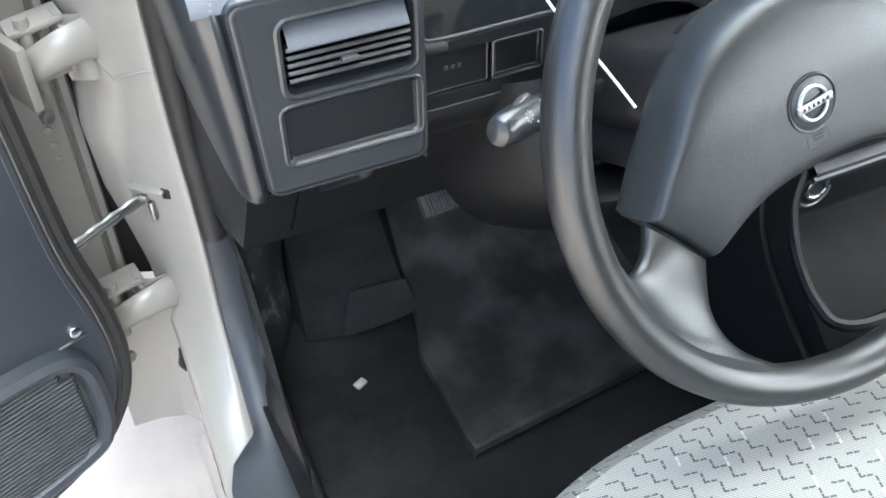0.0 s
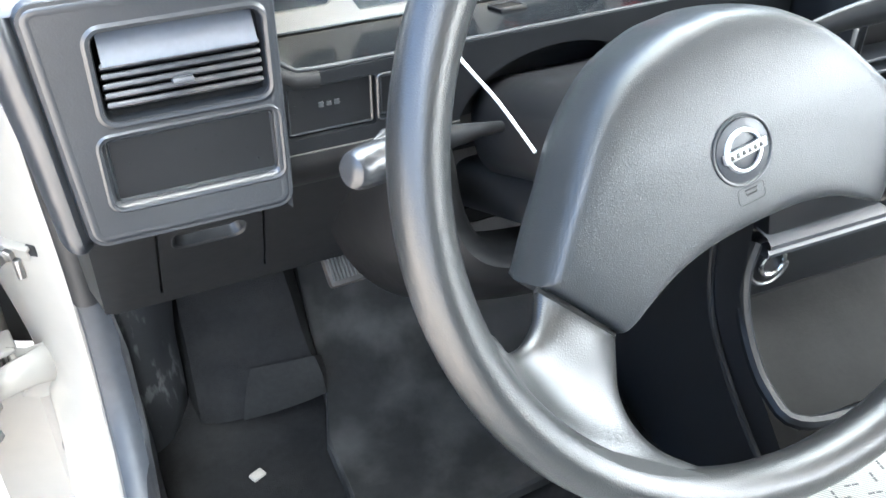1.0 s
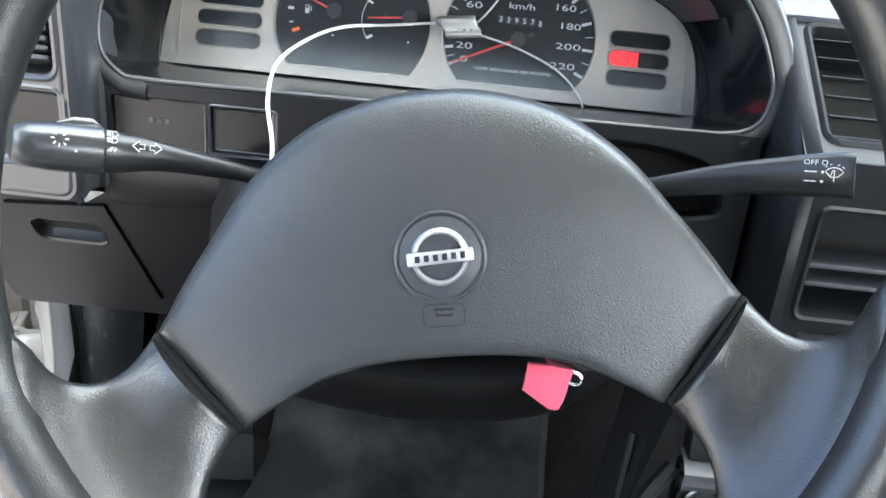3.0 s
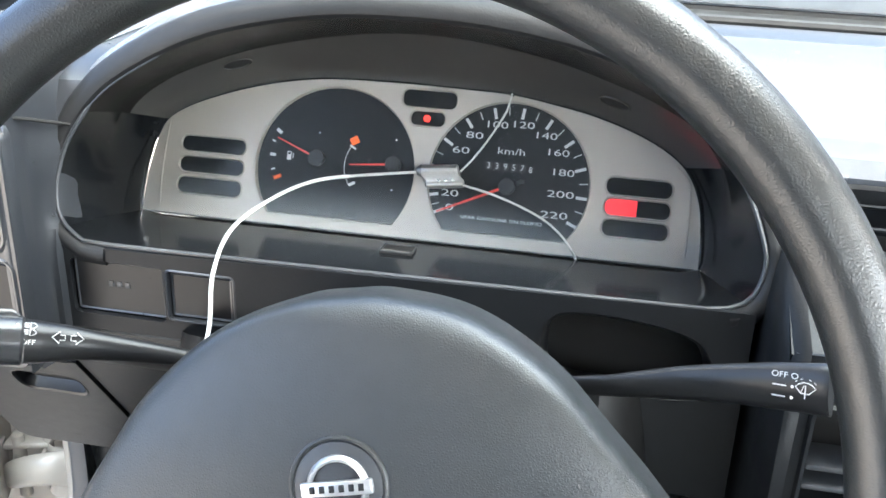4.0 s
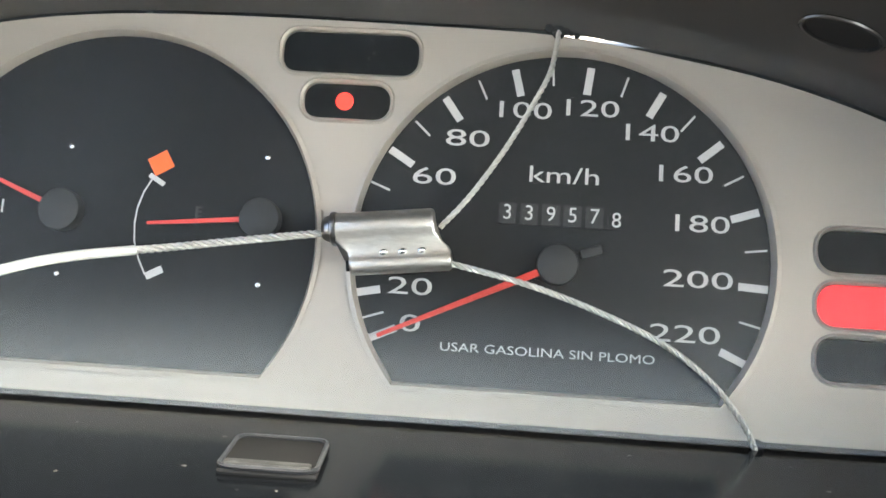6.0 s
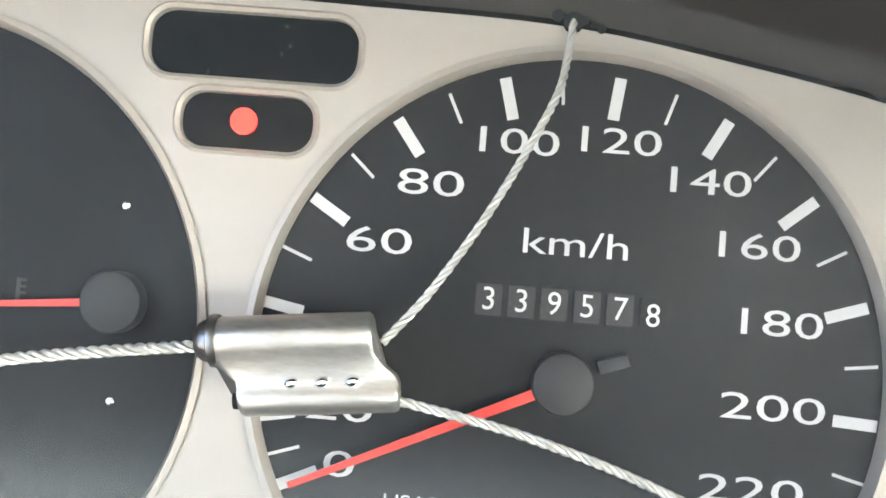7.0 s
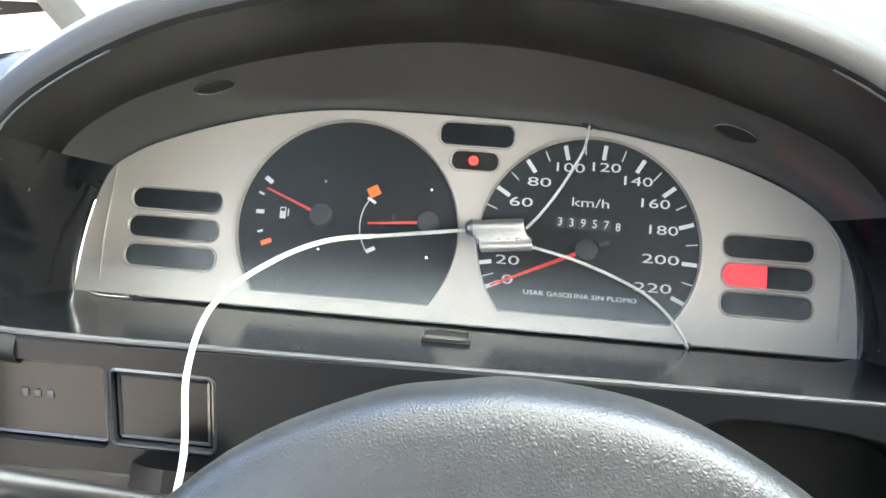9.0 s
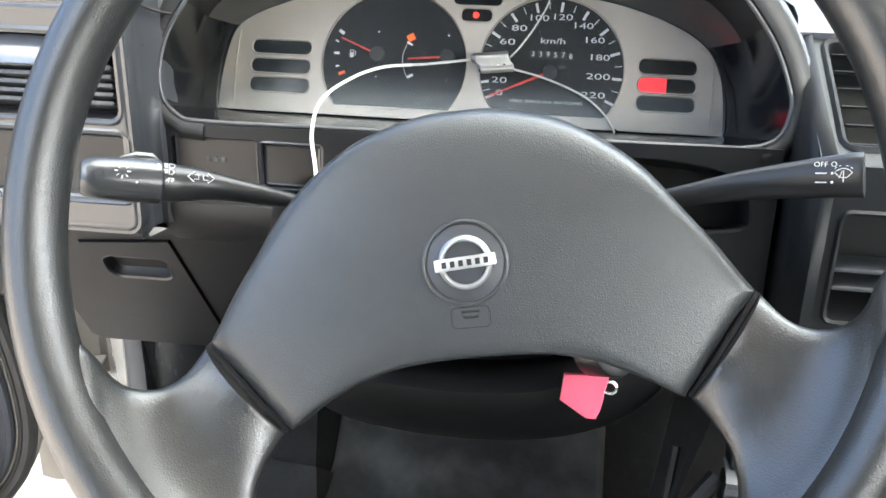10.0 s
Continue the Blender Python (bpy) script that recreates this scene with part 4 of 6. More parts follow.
part("badge_ring", tube([W3(0.0107 * math.cos(a), 0.0240, EM[2] + 0.0107 * math.sin(a)) for a in (2 * math.pi * i / 40 for i in range(40))], 0.0016, 8, True, 0.7), badge_silver, badge, "chrome ring")
part("badge_bar", box((0, 0, 0), (0.0272, 0.0026, 0.0056), 0.0008, WHEEL @ pose(0, 0.0232, EM[2], 0, -2.5, 0)), badge_silver, badge, "chrome bar")
for i in range(6):
    part("badge_mark", box((0, 0, 0), (0.0021, 0.0006, 0.0027), 0.0002, WHEEL @ pose(0, 0.0219, EM[2], 0, -2.5, 0) @ pose(-0.0092 + 0.0037 * i, 0, 0)), satin_black, badge)
hl = rrect(-0.0085, -0.0335, 0.0085, -0.0245, 0.0022, 4)
part("horn_symbol", tube([W3(x, 0.0256, z + PAD_Z + 0.004) for x, z in hl], 0.0005, 6, True), satin_black, pad)
part("horn_mark", tube([W3(x, 0.0254, z + PAD_Z - 0.0245) for x, z in ((-0.004, 0.0022), (0.004, 0.0020), (0.003, -0.0005), (-0.003, -0.0005))], 0.0006, 6, True), gap_black, pad)


def spoke(side):
    """A lower spoke that narrows from the seam of the pad and then flares into the rim."""
    upper = [(-0.1255, 0.040, -0.0365), (-0.1345, 0.032, -0.0480), (-0.1445, 0.026, -0.0525), (-0.1540, 0.019, -0.0505), (-0.1605, 0.011, -0.0430), (-0.1660, 0.004, -0.0300), (-0.1800, 0.000, -0.0170)]
    lower = [(-0.0915, 0.040, -0.0790), (-0.0990, 0.032, -0.0895), (-0.1045, 0.026, -0.1020), (-0.1045, 0.020, -0.1170), (-0.0990, 0.012, -0.1320), (-0.0860, 0.005, -0.1460), (-0.0570, 0.000, -0.1715)]
    A, B = smooth_path(upper, 5), smooth_path(lower, 5)
    last = len(A) - 1
    arc = Vector((-0.1830 * math.cos(radians(38)), 0.0, -0.1830 * math.sin(radians(38)))) - A[last].lerp(B[last], 0.5)
    rings = []
    for k, (a, b) in enumerate(zip(A, B)):
        t = k / last
        bow = arc * t ** 1.6 + Vector((0, 0.006 * math.sin(math.pi * min(1.0, t * 1.7)) - 0.004 * (1 - t), 0))
        h = 0.0105 + 0.001 * t
        ring = []
        for q in range(28):
            th = 2 * math.pi * q / 28
            u = math.cos(th)
            w = abs(math.sin(th)) ** 0.8 * (1 if math.sin(th) > 0 else -1)
            p = a.lerp(b, (1 - u) / 2) + bow * (1 - u * u) + Vector((0, h * w, 0))
            ring.append(W3(-p.x if side > 0 else p.x, p.y, p.z))
        rings.append(ring)
    part("spoke", loft(rings, True, True), rim_leather, wheel, "lower spoke with a narrow waist", 80)


spoke(-1)
spoke(1)
for s in (-1, 1):
    part("pad_seam", tube([W3(s * x, y, z + PAD_Z) for x, y, z in ((0.1245, 0.0400, -0.0275), (0.1130, 0.0370, -0.0425), (0.1010, 0.0370, -0.0580), (0.0915, 0.0400, -0.0695))], 0.0026, 8), gap_black, wheel)
part("hub", tube([W3(0, 0.06, 0.005), W3(0, 0.08, 0.005), W3(0, 0.12, 0.005)], [0.045, 0.042, 0.04], 24), satin_black, wheel)

# ---- steering column ----
column = thing("steering_column", L(0.02, -0.07, -0.20), "black plastic steering column cover under the cluster", "steering column")


def col_ring(y, x0, x1, z0, z1, r):
    return [L(x, y, z) for x, z in rrect(x0, z0, x1, z1, r, 6)]


part("upper_cover", loft([col_ring(-0.172, -0.040, 0.090, -0.150, -0.092, 0.026), col_ring(-0.165, -0.045, 0.096, -0.150, -0.087, 0.028), col_ring(-0.11, -0.048, 0.100, -0.150, -0.083, 0.028), col_ring(-0.05, -0.046, 0.098, -0.150, -0.083, 0.028)], True, True), satin_black, column, "upper half of the column cover")
part("lower_cover", loft([col_ring(-0.166, -0.035, 0.082, -0.166, -0.1400, 0.012), col_ring(-0.155, -0.042, 0.092, -0.172, -0.1400, 0.015), col_ring(-0.10, -0.045, 0.095, -0.176, -0.1400, 0.017), col_ring(0.02, -0.040, 0.090, -0.178, -0.1400, 0.018)], True, True), satin_black, column, "lower half of the column cover")
part("ignition_lock", disc(L(0.092, -0.105, -0.172), L(0.6, -1, 0.1) - L(0, 0, 0), 0.014, 0.022, 24, 0.002), satin_black, column, "round ignition lock")

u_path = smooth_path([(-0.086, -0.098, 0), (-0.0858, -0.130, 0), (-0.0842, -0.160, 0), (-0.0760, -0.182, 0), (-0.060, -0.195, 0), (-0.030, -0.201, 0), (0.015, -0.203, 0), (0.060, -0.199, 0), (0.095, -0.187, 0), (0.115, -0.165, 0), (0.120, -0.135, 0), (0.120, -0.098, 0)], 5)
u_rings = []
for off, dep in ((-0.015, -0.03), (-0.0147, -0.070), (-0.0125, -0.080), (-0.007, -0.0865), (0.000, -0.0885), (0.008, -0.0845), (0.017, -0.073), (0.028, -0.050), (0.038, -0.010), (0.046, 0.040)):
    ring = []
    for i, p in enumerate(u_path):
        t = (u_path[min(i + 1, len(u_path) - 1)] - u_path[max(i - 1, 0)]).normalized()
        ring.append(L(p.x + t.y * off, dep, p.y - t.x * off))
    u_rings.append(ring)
part("column_surround", loft(u_rings, closed=False), lip_shade, dashboard, "raised lip of the knee panel round the column")

key = thing("car_key", L(0.088, -0.09, -0.20), "pink plastic headed car key hanging in the ignition", "key")
kl = [(-0.0115, 0.008), (-0.0125, -0.006), (0.0020, -0.0150), (0.0062, -0.0150), (0.0080, -0.0110), (0.0118, 0.009)]
part("key_head", sheet(kl[::-1], [], lambda x, z, d: L(0.0885 + x, -0.100 + d - z * 0.3, -0.1945 + z), 0.005), pink, key, "pink plastic key head")
part("key_rim", tube([L(0.0885 + x, -0.0975 - z * 0.3, -0.1945 + z) for x, z in kl], 0.0012, 8, True), pink, key)
part("key_ring", tube([L(0.1020 + 0.0036 * math.cos(a), -0.097 + 0.002 * math.sin(a), -0.192 + 0.003 * math.sin(a)) for a in (2 * math.pi * i / 20 for i in range(20))], 0.0010, 6, True), chrome, key, "small steel ring")
part("key_blade", box((0, 0, 0), (0.006, 0.03, 0.002), 0.0005, DASH @ pose(0.0900, -0.086, -0.186, 30, 0, 0)), worn_metal, key)

# ---- stalks ----
def stalk(name, pts, radii, label, flat):
    s = thing(name, L(*pts[0]), label, "control stalk")
    P = smooth_path([L(*p) for p in pts], 6)
    R = list(np.interp(np.linspace(0, 1, len(P)), np.linspace(0, 1, len(radii)), radii))
    part("lever", tube(P, R, 20, flat=flat, up=(0, 0, 1)), satin_black, s, "tapering black lever")
    return s


left_stalk = stalk("turn_signal_stalk", [(-0.058, -0.120, -0.106), (-0.081, -0.139, -0.1030), (-0.1115, -0.1600, -0.1005), (-0.127, -0.1665, -0.1010), (-0.1335, -0.1700, -0.1013)], [0.0035, 0.0042, 0.0060, 0.0085, 0.0098, 0.0102], "black turn signal and light stalk with white symbols", 0.9)
part("twist_knob", tube([L(-0.1340, -0.1703, -0.1013), L(-0.1348, -0.1708, -0.1013), L(-0.148, -0.1781, -0.1018), L(-0.160, -0.1847, -0.1023), L(-0.1655, -0.1877, -0.1026), L(-0.1678, -0.1890, -0.1027), L(-0.1688, -0.1896, -0.1027), L(-0.1690, -0.1897, -0.1027)], [0.0100, 0.0112, 0.0114, 0.0108, 0.0098, 0.0082, 0.0050, 0.0008], 24, flat=0.94, up=(0, 0, 1)), knob_grey, left_stalk, "smooth rounded end knob")
part("knob_ridge", tube([L(-0.1352, -0.1728, -0.0915), L(-0.1385, -0.1746, -0.0900), L(-0.1450, -0.1782, -0.0902), L(-0.1520, -0.1818, -0.0918)], [0.0014, 0.0030, 0.0030, 0.0010], 10, flat=0.7), knob_grey, left_stalk, "raised thumb ridge")


def on_stalk(x, y, z, turn, tip):
    """A frame on the driver's side of a lever: x right, y up, z to the reader."""
    return DASH @ pose(x, y, z, 90 + tip, 0, turn)


SF = on_stalk(-0.1225, -0.1732, -0.0975, 29, -8)
part("off_word", letters("O OFF", 0.0032, SF @ Matrix.Translation((-0.0085, -0.0032, 0.0006)), 1.1), print_white, left_stalk, recalc=False)


def arrow(m, x, flip):
    """An outlined arrow."""
    s = -1 if flip else 1
    o = [(0, 0.0011), (0.0022, 0.0011), (0.0022, 0.0026), (0.0054, 0), (0.0022, -0.0026), (0.0022, -0.0011), (0, -0.0011)]
    o = [(x + s * a, b) for a, b in o]
    return tube([m @ Vector((a, b, 0.0004)) for a, b in o], 0.00028, 5, True)


AF = on_stalk(-0.1140, -0.1688, -0.0975, 31, -8)
part("arrow_symbols", join(arrow(AF, -0.0012, True), arrow(AF, 0.0012, False)), print_white, left_stalk)
lamp_lines = []
for row in (0.0012, 0.0042):
    for i in range(3):
        lamp_lines.append(strip((-0.0088, row - 0.0007 + i * 0.0008), (-0.0068, row - 0.0007 + i * 0.0008), 0.0004, SF, 0.0006))
    lamp_lines.append(tube([SF @ Vector((-0.0062 + a, row + b, 0.0006)) for a, b in ((0, -0.0013), (0, 0.0013), (0.0016, 0.0011), (0.0027, 0), (0.0016, -0.0011))], 0.0002, 5, True))
    lamp_lines.append(disc(SF @ Vector((-0.0115, row, 0.0003)), SF @ Vector((0, 0, 1)) - SF.translation, 0.0006, 0.0003, 10))
part("lamp_symbols", join(*lamp_lines), print_white, left_stalk)
KF = on_stalk(-0.1465, -0.1887, -0.0985, 29, -8)
part("knob_symbol", join(*[strip((0.0022 * math.cos(a), 0.0022 * math.sin(a)), (0.0038 * math.cos(a), 0.0038 * math.sin(a)), 0.0005, KF, 0.0004) for a in (2 * math.pi * i / 8 for i in range(8))], disc(KF @ Vector((0.0072, -0.0048, 0)), KF @ Vector((0, 0, 1)) - KF.translation, 0.0006, 0.0004, 10)), print_white, left_stalk)

right_stalk = stalk("wiper_stalk", [(0.098, -0.132, -0.094), (0.124, -0.146, -0.0895), (0.155, -0.1580, -0.0830), (0.185, -0.1710, -0.0790), (0.2010, -0.1800, -0.0775), (0.2040, -0.1815, -0.0773)], [0.0035, 0.0050, 0.0075, 0.0098, 0.0108, 0.0108], "black wiper stalk with white symbols", 0.55)
RF = on_stalk(0.1868, -0.1800, -0.0775, -29, 4)
part("off_word", letters("OFF O", 0.0032, RF @ Matrix.Translation((0.0005, 0.0040, 0.0003)), 1.15), print_white, right_stalk, recalc=False)
wl = []
for row in (0.0000, -0.0042):
    wl.append(strip((-0.0040, row), (0.0012, row), 0.0005, RF, 0.0003))
    wl.append(disc(RF @ Vector((0.0036, row, 0.0002)), RF @ Vector((0, 0, 1)) - RF.translation, 0.0006, 0.0003, 10))
fan = [(0.0085 + 0.0050 * math.cos(radians(a)), -0.0030 + 0.0052 * math.sin(radians(a))) for a in range(40, 141, 20)] + [(0.0070, -0.0020), (0.0100, -0.0020)]
wl.append(tube([RF @ Vector((a, b, 0.0003)) for a, b in fan], 0.0002, 5, True))
wl.append(strip((0.0085, -0.0040), (0.0085, 0.0012), 0.0004, RF, 0.0003))
wl.append(strip((0.0068, -0.0018), (0.0080, 0.0012), 0.0003, RF, 0.0003))
for a in (55, 75, 105, 125):
    wl.append(strip((0.0085 + 0.0062 * math.cos(radians(a - 5)), -0.0030 + 0.0066 * math.sin(radians(a - 5))), (0.0085 + 0.0062 * math.cos(radians(a + 5)), -0.0030 + 0.0066 * math.sin(radians(a + 5))), 0.0003, RF, 0.0003))
part("wiper_symbols", join(*wl), print_white, right_stalk)

# ---- cable seal hung through the cluster ----
seal = thing("cable_seal", L(0.018, -0.020, -0.006), "aluminium cable seal with a steel wire looped through the cluster", "cable seal")
SB = DASH @ pose(0.0168, -0.0155, 0.0046, 0, -6.5, 0)
upper_arc = [(0.0033 * math.cos(radians(a)), 0.0033 * math.sin(radians(a)) + 0.0030) for a in range(-38, 219, 16)]
lower_arc = [(0.0023 * math.cos(radians(a)), 0.0023 * math.sin(radians(a)) - 0.0051) for a in range(142, 399, 16)]
prof = upper_arc + [(-0.0021, -0.0010), (-0.0018, -0.0026)] + lower_arc + [(0.0018, -0.0026), (0.0021, -0.0010)]


def seal_ring(x, s):
    """A section of the body; the lower barrel stands further to one side than the upper."""
    return [SB @ Vector((x + 0.0032 * min(1.0, max(0.0, (0.0004 - z) / 0.0034)), y * s, (z + 0.001) * s - 0.001)) for y, z in prof]


part("seal_body", loft([seal_ring(x, s) for x, s in ((-0.0108, 0.86), (-0.0104, 0.96), (-0.0098, 1.0), (-0.0030, 1.0), (0.0004, 1.006), (0.0008, 0.992), (0.0012, 1.004), (0.0103, 1.0), (0.0108, 0.96), (0.0110, 0.88))], True, True), seal_metal, seal, "double-barrelled aluminium body", 50)
to_left = SB @ Vector((-1, 0, 0)) - SB.translation
plug_u, plug_w = SB.to_3x3() @ Vector((0, 1, 0)), SB.to_3x3() @ Vector((0, 0, 1))
plug_c = SB @ Vector((-0.0102, 0, 0.0030))
part("seal_end", loft([[plug_c + to_left * h + (plug_u * math.cos(a) + plug_w * math.sin(a)) * r for a in (2 * math.pi * k / 24 for k in range(24))] for h, r in ((0.0, 0.0036), (0.0006, 0.0037), (0.0011, 0.0036), (0.0014, 0.0030), (0.0022, 0.0028), (0.0030, 0.0022), (0.0033, 0.0015), (0.0026, 0.0012))], True, True), worn_metal, seal, "bright domed end plug", 40)
part("plug_hole", disc(plug_c + to_left * 0.0027, to_left, 0.0012, 0.0003, 16), gap_black, seal)
part("lower_hole", disc(SB @ Vector((-0.0078, 0, -0.0051)), to_left, 0.0013, 0.0006, 16), gap_black, seal)
for i in range(3):
    stud = bmesh.new()
    bmesh.ops.create_uvsphere(stud, u_segments=14, v_segments=8, radius=1.0, matrix=SB @ pose(-0.0002 + 0.0041 * i, -0.0019, -0.0029, 0, -12, 0) @ Matrix.Diagonal((0.0011, 0.0008, 0.0008, 1.0)))
    part("stamp_mark", stud, chrome, seal, "bright pressed dimple")
for dx, dz, w in ((-0.0024, 0.0006, 0.0016), (-0.0010, 0.0001, 0.0011), (0.0016, 0.0000, 0.0013), (0.0031, -0.0006, 0.0009), (0.0043, -0.0010, 0.0012)):
    part("burnt_edge", disc(L(0.0521 + dx, -0.0006, 0.0583 + dz), L(0, -1, 0) - L(0, 0, 0), w * 0.6, 0.0006, 7), gap_black, cluster, "melted ragged plastic round the hole")


def strands(P, r, pitch=0.0050, count=3):
    """A rope of round strands laid in a helix along points."""
    far = [0.0]
    for a, b in zip(P, P[1:]):
        far.append(far[-1] + (b - a).length)
    ropes = []
    for k in range(count):
        line = []
        for i, p in enumerate(P):
            t = (P[min(i + 1, len(P) - 1)] - P[max(i - 1, 0)]).normalized()
            n = (Vector((0, 0, 1)) - t * t.z).normalized()
            a = 2 * math.pi * (far[i] / pitch + k / count)
            line.append(p + (n * math.cos(a) + t.cross(n) * math.sin(a)) * r * 0.62)
        ropes.append(tube(line, r * 0.50, 8))
    return join(*ropes)


def wire(name, pts, r, mat, label):
    P = smooth_path([L(*p) for p in pts], max(3, (80 if mat == cable_coat else 240) // len(pts)))
    bm = tube(P, r, 10) if mat == cable_coat else strands(P, r)
    part(name, bm, mat, seal, label)


wire("top_wire", [(0.0285, -0.0155, 0.008), (0.0345, -0.014, 0.0156), (0.042, -0.011, 0.0281), (0.0495, -0.007, 0.0439), (0.0513, -0.004, 0.0511), (0.0521, -0.001, 0.0582)], 0.00058, cable_wire, "bare twisted wire")
wire("lower_wire", [(0.0300, -0.0155, 0.0006), (0.0479, -0.0135, -0.0030), (0.0645, -0.011, -0.0081), (0.0784, -0.009, -0.014), (0.0886, -0.0065, -0.0211), (0.0961, -0.0035, -0.0292), (0.0996, -0.001, -0.0351)], 0.00066, cable_wire, "bare twisted wire")
WIRE = [(0.0053, -0.0149, 0.0057), (-0.0265, -0.0162, 0.0006), (-0.0501, -0.0369, -0.0072), (-0.0654, -0.0629, -0.0213), (-0.0750, -0.0911, -0.0404), (-0.0732, -0.1135, -0.0635), (-0.0636, -0.1342, -0.0899), (-0.0582, -0.1603, -0.1183)]
BARE = smooth_path(WIRE, 6)
wire("plug_wire", [tuple(q) for q in BARE[:10]], 0.00082, cable_wire, "bare twisted wire")
wire("coated_wire", [tuple(q) for q in BARE[8:]], 0.00105, cable_coat, "white plastic coated wire")

# ---- floor and footwell ----
tagged(part("cabin_floor", loft([[Vector((x, y, z)) for x in np.linspace(-0.30, 0.30, 30)] for y, z in ((-1.6, 0.285), (-0.30, 0.285), (-0.02, 0.283), (0.05, 0.290), (0.10, 0.325), (0.22, 0.470), (0.30, 0.60), (0.36, 0.70))], closed=False), carpet, None), "black worn carpet on the car floor", "floor", kind="structure")
mat_rows = []
for ym, zm, in_ in ((-0.1370, 0.292, 0.0), (-0.1362, 0.300, 0.0), (-0.1330, 0.3025, 0.0), (-0.122, 0.3025, 0.0), (-0.09, 0.304, 0.0), (-0.055, 0.305, 0.001), (-0.01, 0.307, 0.003), (0.03, 0.316, 0.016), (0.08, 0.342, 0.020), (0.16, 0.430, 0.024), (0.20, 0.485, 0.024)):
    mat_rows.append([Vector((xm + in_ * max(0.0, -xm / 0.14) + 0.0012 * math.sin(170 * ym) * (1 if xm < -0.13 else 0), ym + 0.10 * (xm + 0.14) * (1 if ym < -0.1 else 0.4), zm + hm + 0.0022 * math.sin(31 * xm + 45 * ym) * math.sin(23 * ym))) for xm, hm in ((-0.1420, -0.012), (-0.1408, -0.002), (-0.1380, 0.0002), (-0.1280, 0.0), (-0.09, 0.0), (-0.05, 0.0), (0.0, 0.0), (0.05, 0.0), (0.09, 0.0), (0.118, 0.003), (0.124, -0.01))])
mat_bm = loft(mat_rows, closed=False)
solo("floor_mat", mat_bm, mat_rubber, "black rubber floor mat, scuffed and dusty", "floor mat")
foot = thing("foot_rest", (-0.19, 0.08, 0.29), "black carpeted foot rest beside the pedals", "foot rest")
part("rest_pad", loft([[Vector(p) for p in r] for r in (
    ((-0.241, 0.085, 0.290), (-0.235, 0.062, 0.297), (-0.21, 0.048, 0.304), (-0.17, 0.040, 0.311), (-0.128, 0.036, 0.318), (-0.118, 0.055, 0.305)),
    ((-0.241, 0.095, 0.318), (-0.234, 0.066, 0.325), (-0.21, 0.052, 0.331), (-0.17, 0.045, 0.336), (-0.128, 0.040, 0.336), (-0.116, 0.062, 0.315)),
    ((-0.240, 0.118, 0.360), (-0.232, 0.088, 0.364), (-0.21, 0.079, 0.367), (-0.17, 0.073, 0.368), (-0.132, 0.068, 0.366), (-0.118, 0.090, 0.340)),
    ((-0.238, 0.165, 0.450), (-0.230, 0.137, 0.455), (-0.21, 0.130, 0.456), (-0.17, 0.124, 0.456), (-0.140, 0.120, 0.455), (-0.124, 0.145, 0.430)),
    ((-0.238, 0.235, 0.560), (-0.230, 0.207, 0.560), (-0.21, 0.200, 0.560), (-0.17, 0.194, 0.560), (-0.146, 0.190, 0.560), (-0.130, 0.215, 0.540)))], closed=False), carpet, foot)
part("heel_edge", loft([[Vector(p) for p in r] for r in (((-0.200, 0.0425, 0.306), (-0.170, 0.0365, 0.311), (-0.140, 0.0335, 0.316), (-0.124, 0.0345, 0.318), (-0.116, 0.052, 0.308)), ((-0.195, 0.0445, 0.333), (-0.165, 0.0405, 0.336), (-0.140, 0.0375, 0.337), (-0.125, 0.0375, 0.337), (-0.1135, 0.060, 0.318)), ((-0.185, 0.0560, 0.352), (-0.165, 0.0530, 0.353), (-0.142, 0.0505, 0.353), (-0.128, 0.0500, 0.352), (-0.1145, 0.072, 0.330)))], closed=False), rest_rubber, foot, "grey lower edge, slightly paler than the pad")
chip = box((0, 0, 0), (0.013, 0.009, 0.004), 0.0015, pose(-0.203, -0.006, 0.2865, 0, 0, 25))
solo("pale_chip", chip, stone_mat, "pale stone chip lying on the carpet", "chip")


def pedal(name, x, y, z, w, h, ribs, label):
    p = thing(name, (x, y, z), label, "pedal")
    m = pose(x, y, z, -44, 0, 4)
    part("pedal_pad", box((0, 0, 0), (w, 0.010, h), 0.004, m), pedal_rubber, p, "ribbed rubber pad")
    for i in range(ribs):
        part("pad_rib", box((0, 0, 0), (0.0015, 0.003, h * 0.84), 0.0006, m @ pose(-w * 0.42 + w * 0.84 * i / (ribs - 1), -0.006, 0, 0, 0, 0)), pedal_worn, p)
    part("pedal_arm", tube([m @ Vector((0, 0.006, 0.0)), m @ Vector((0, 0.03, 0.08)), m @ Vector((0, 0.02, 0.16))], 0.006, 8), gap_black, p)


pedal("clutch_pedal", -0.0935, 0.038, 0.473, 0.052, 0.062, 15, "dusty ribbed rubber clutch pedal")
pedal("brake_pedal", -0.012, 0.070, 0.440, 0.050, 0.046, 7, "dusty ribbed rubber brake pedal")

# ---- door opening, sill and pillar ----
body = thing("car_body", (-0.33, 0.0, 0.20), "champagne painted car body round the open door", "car body", kind="structure")
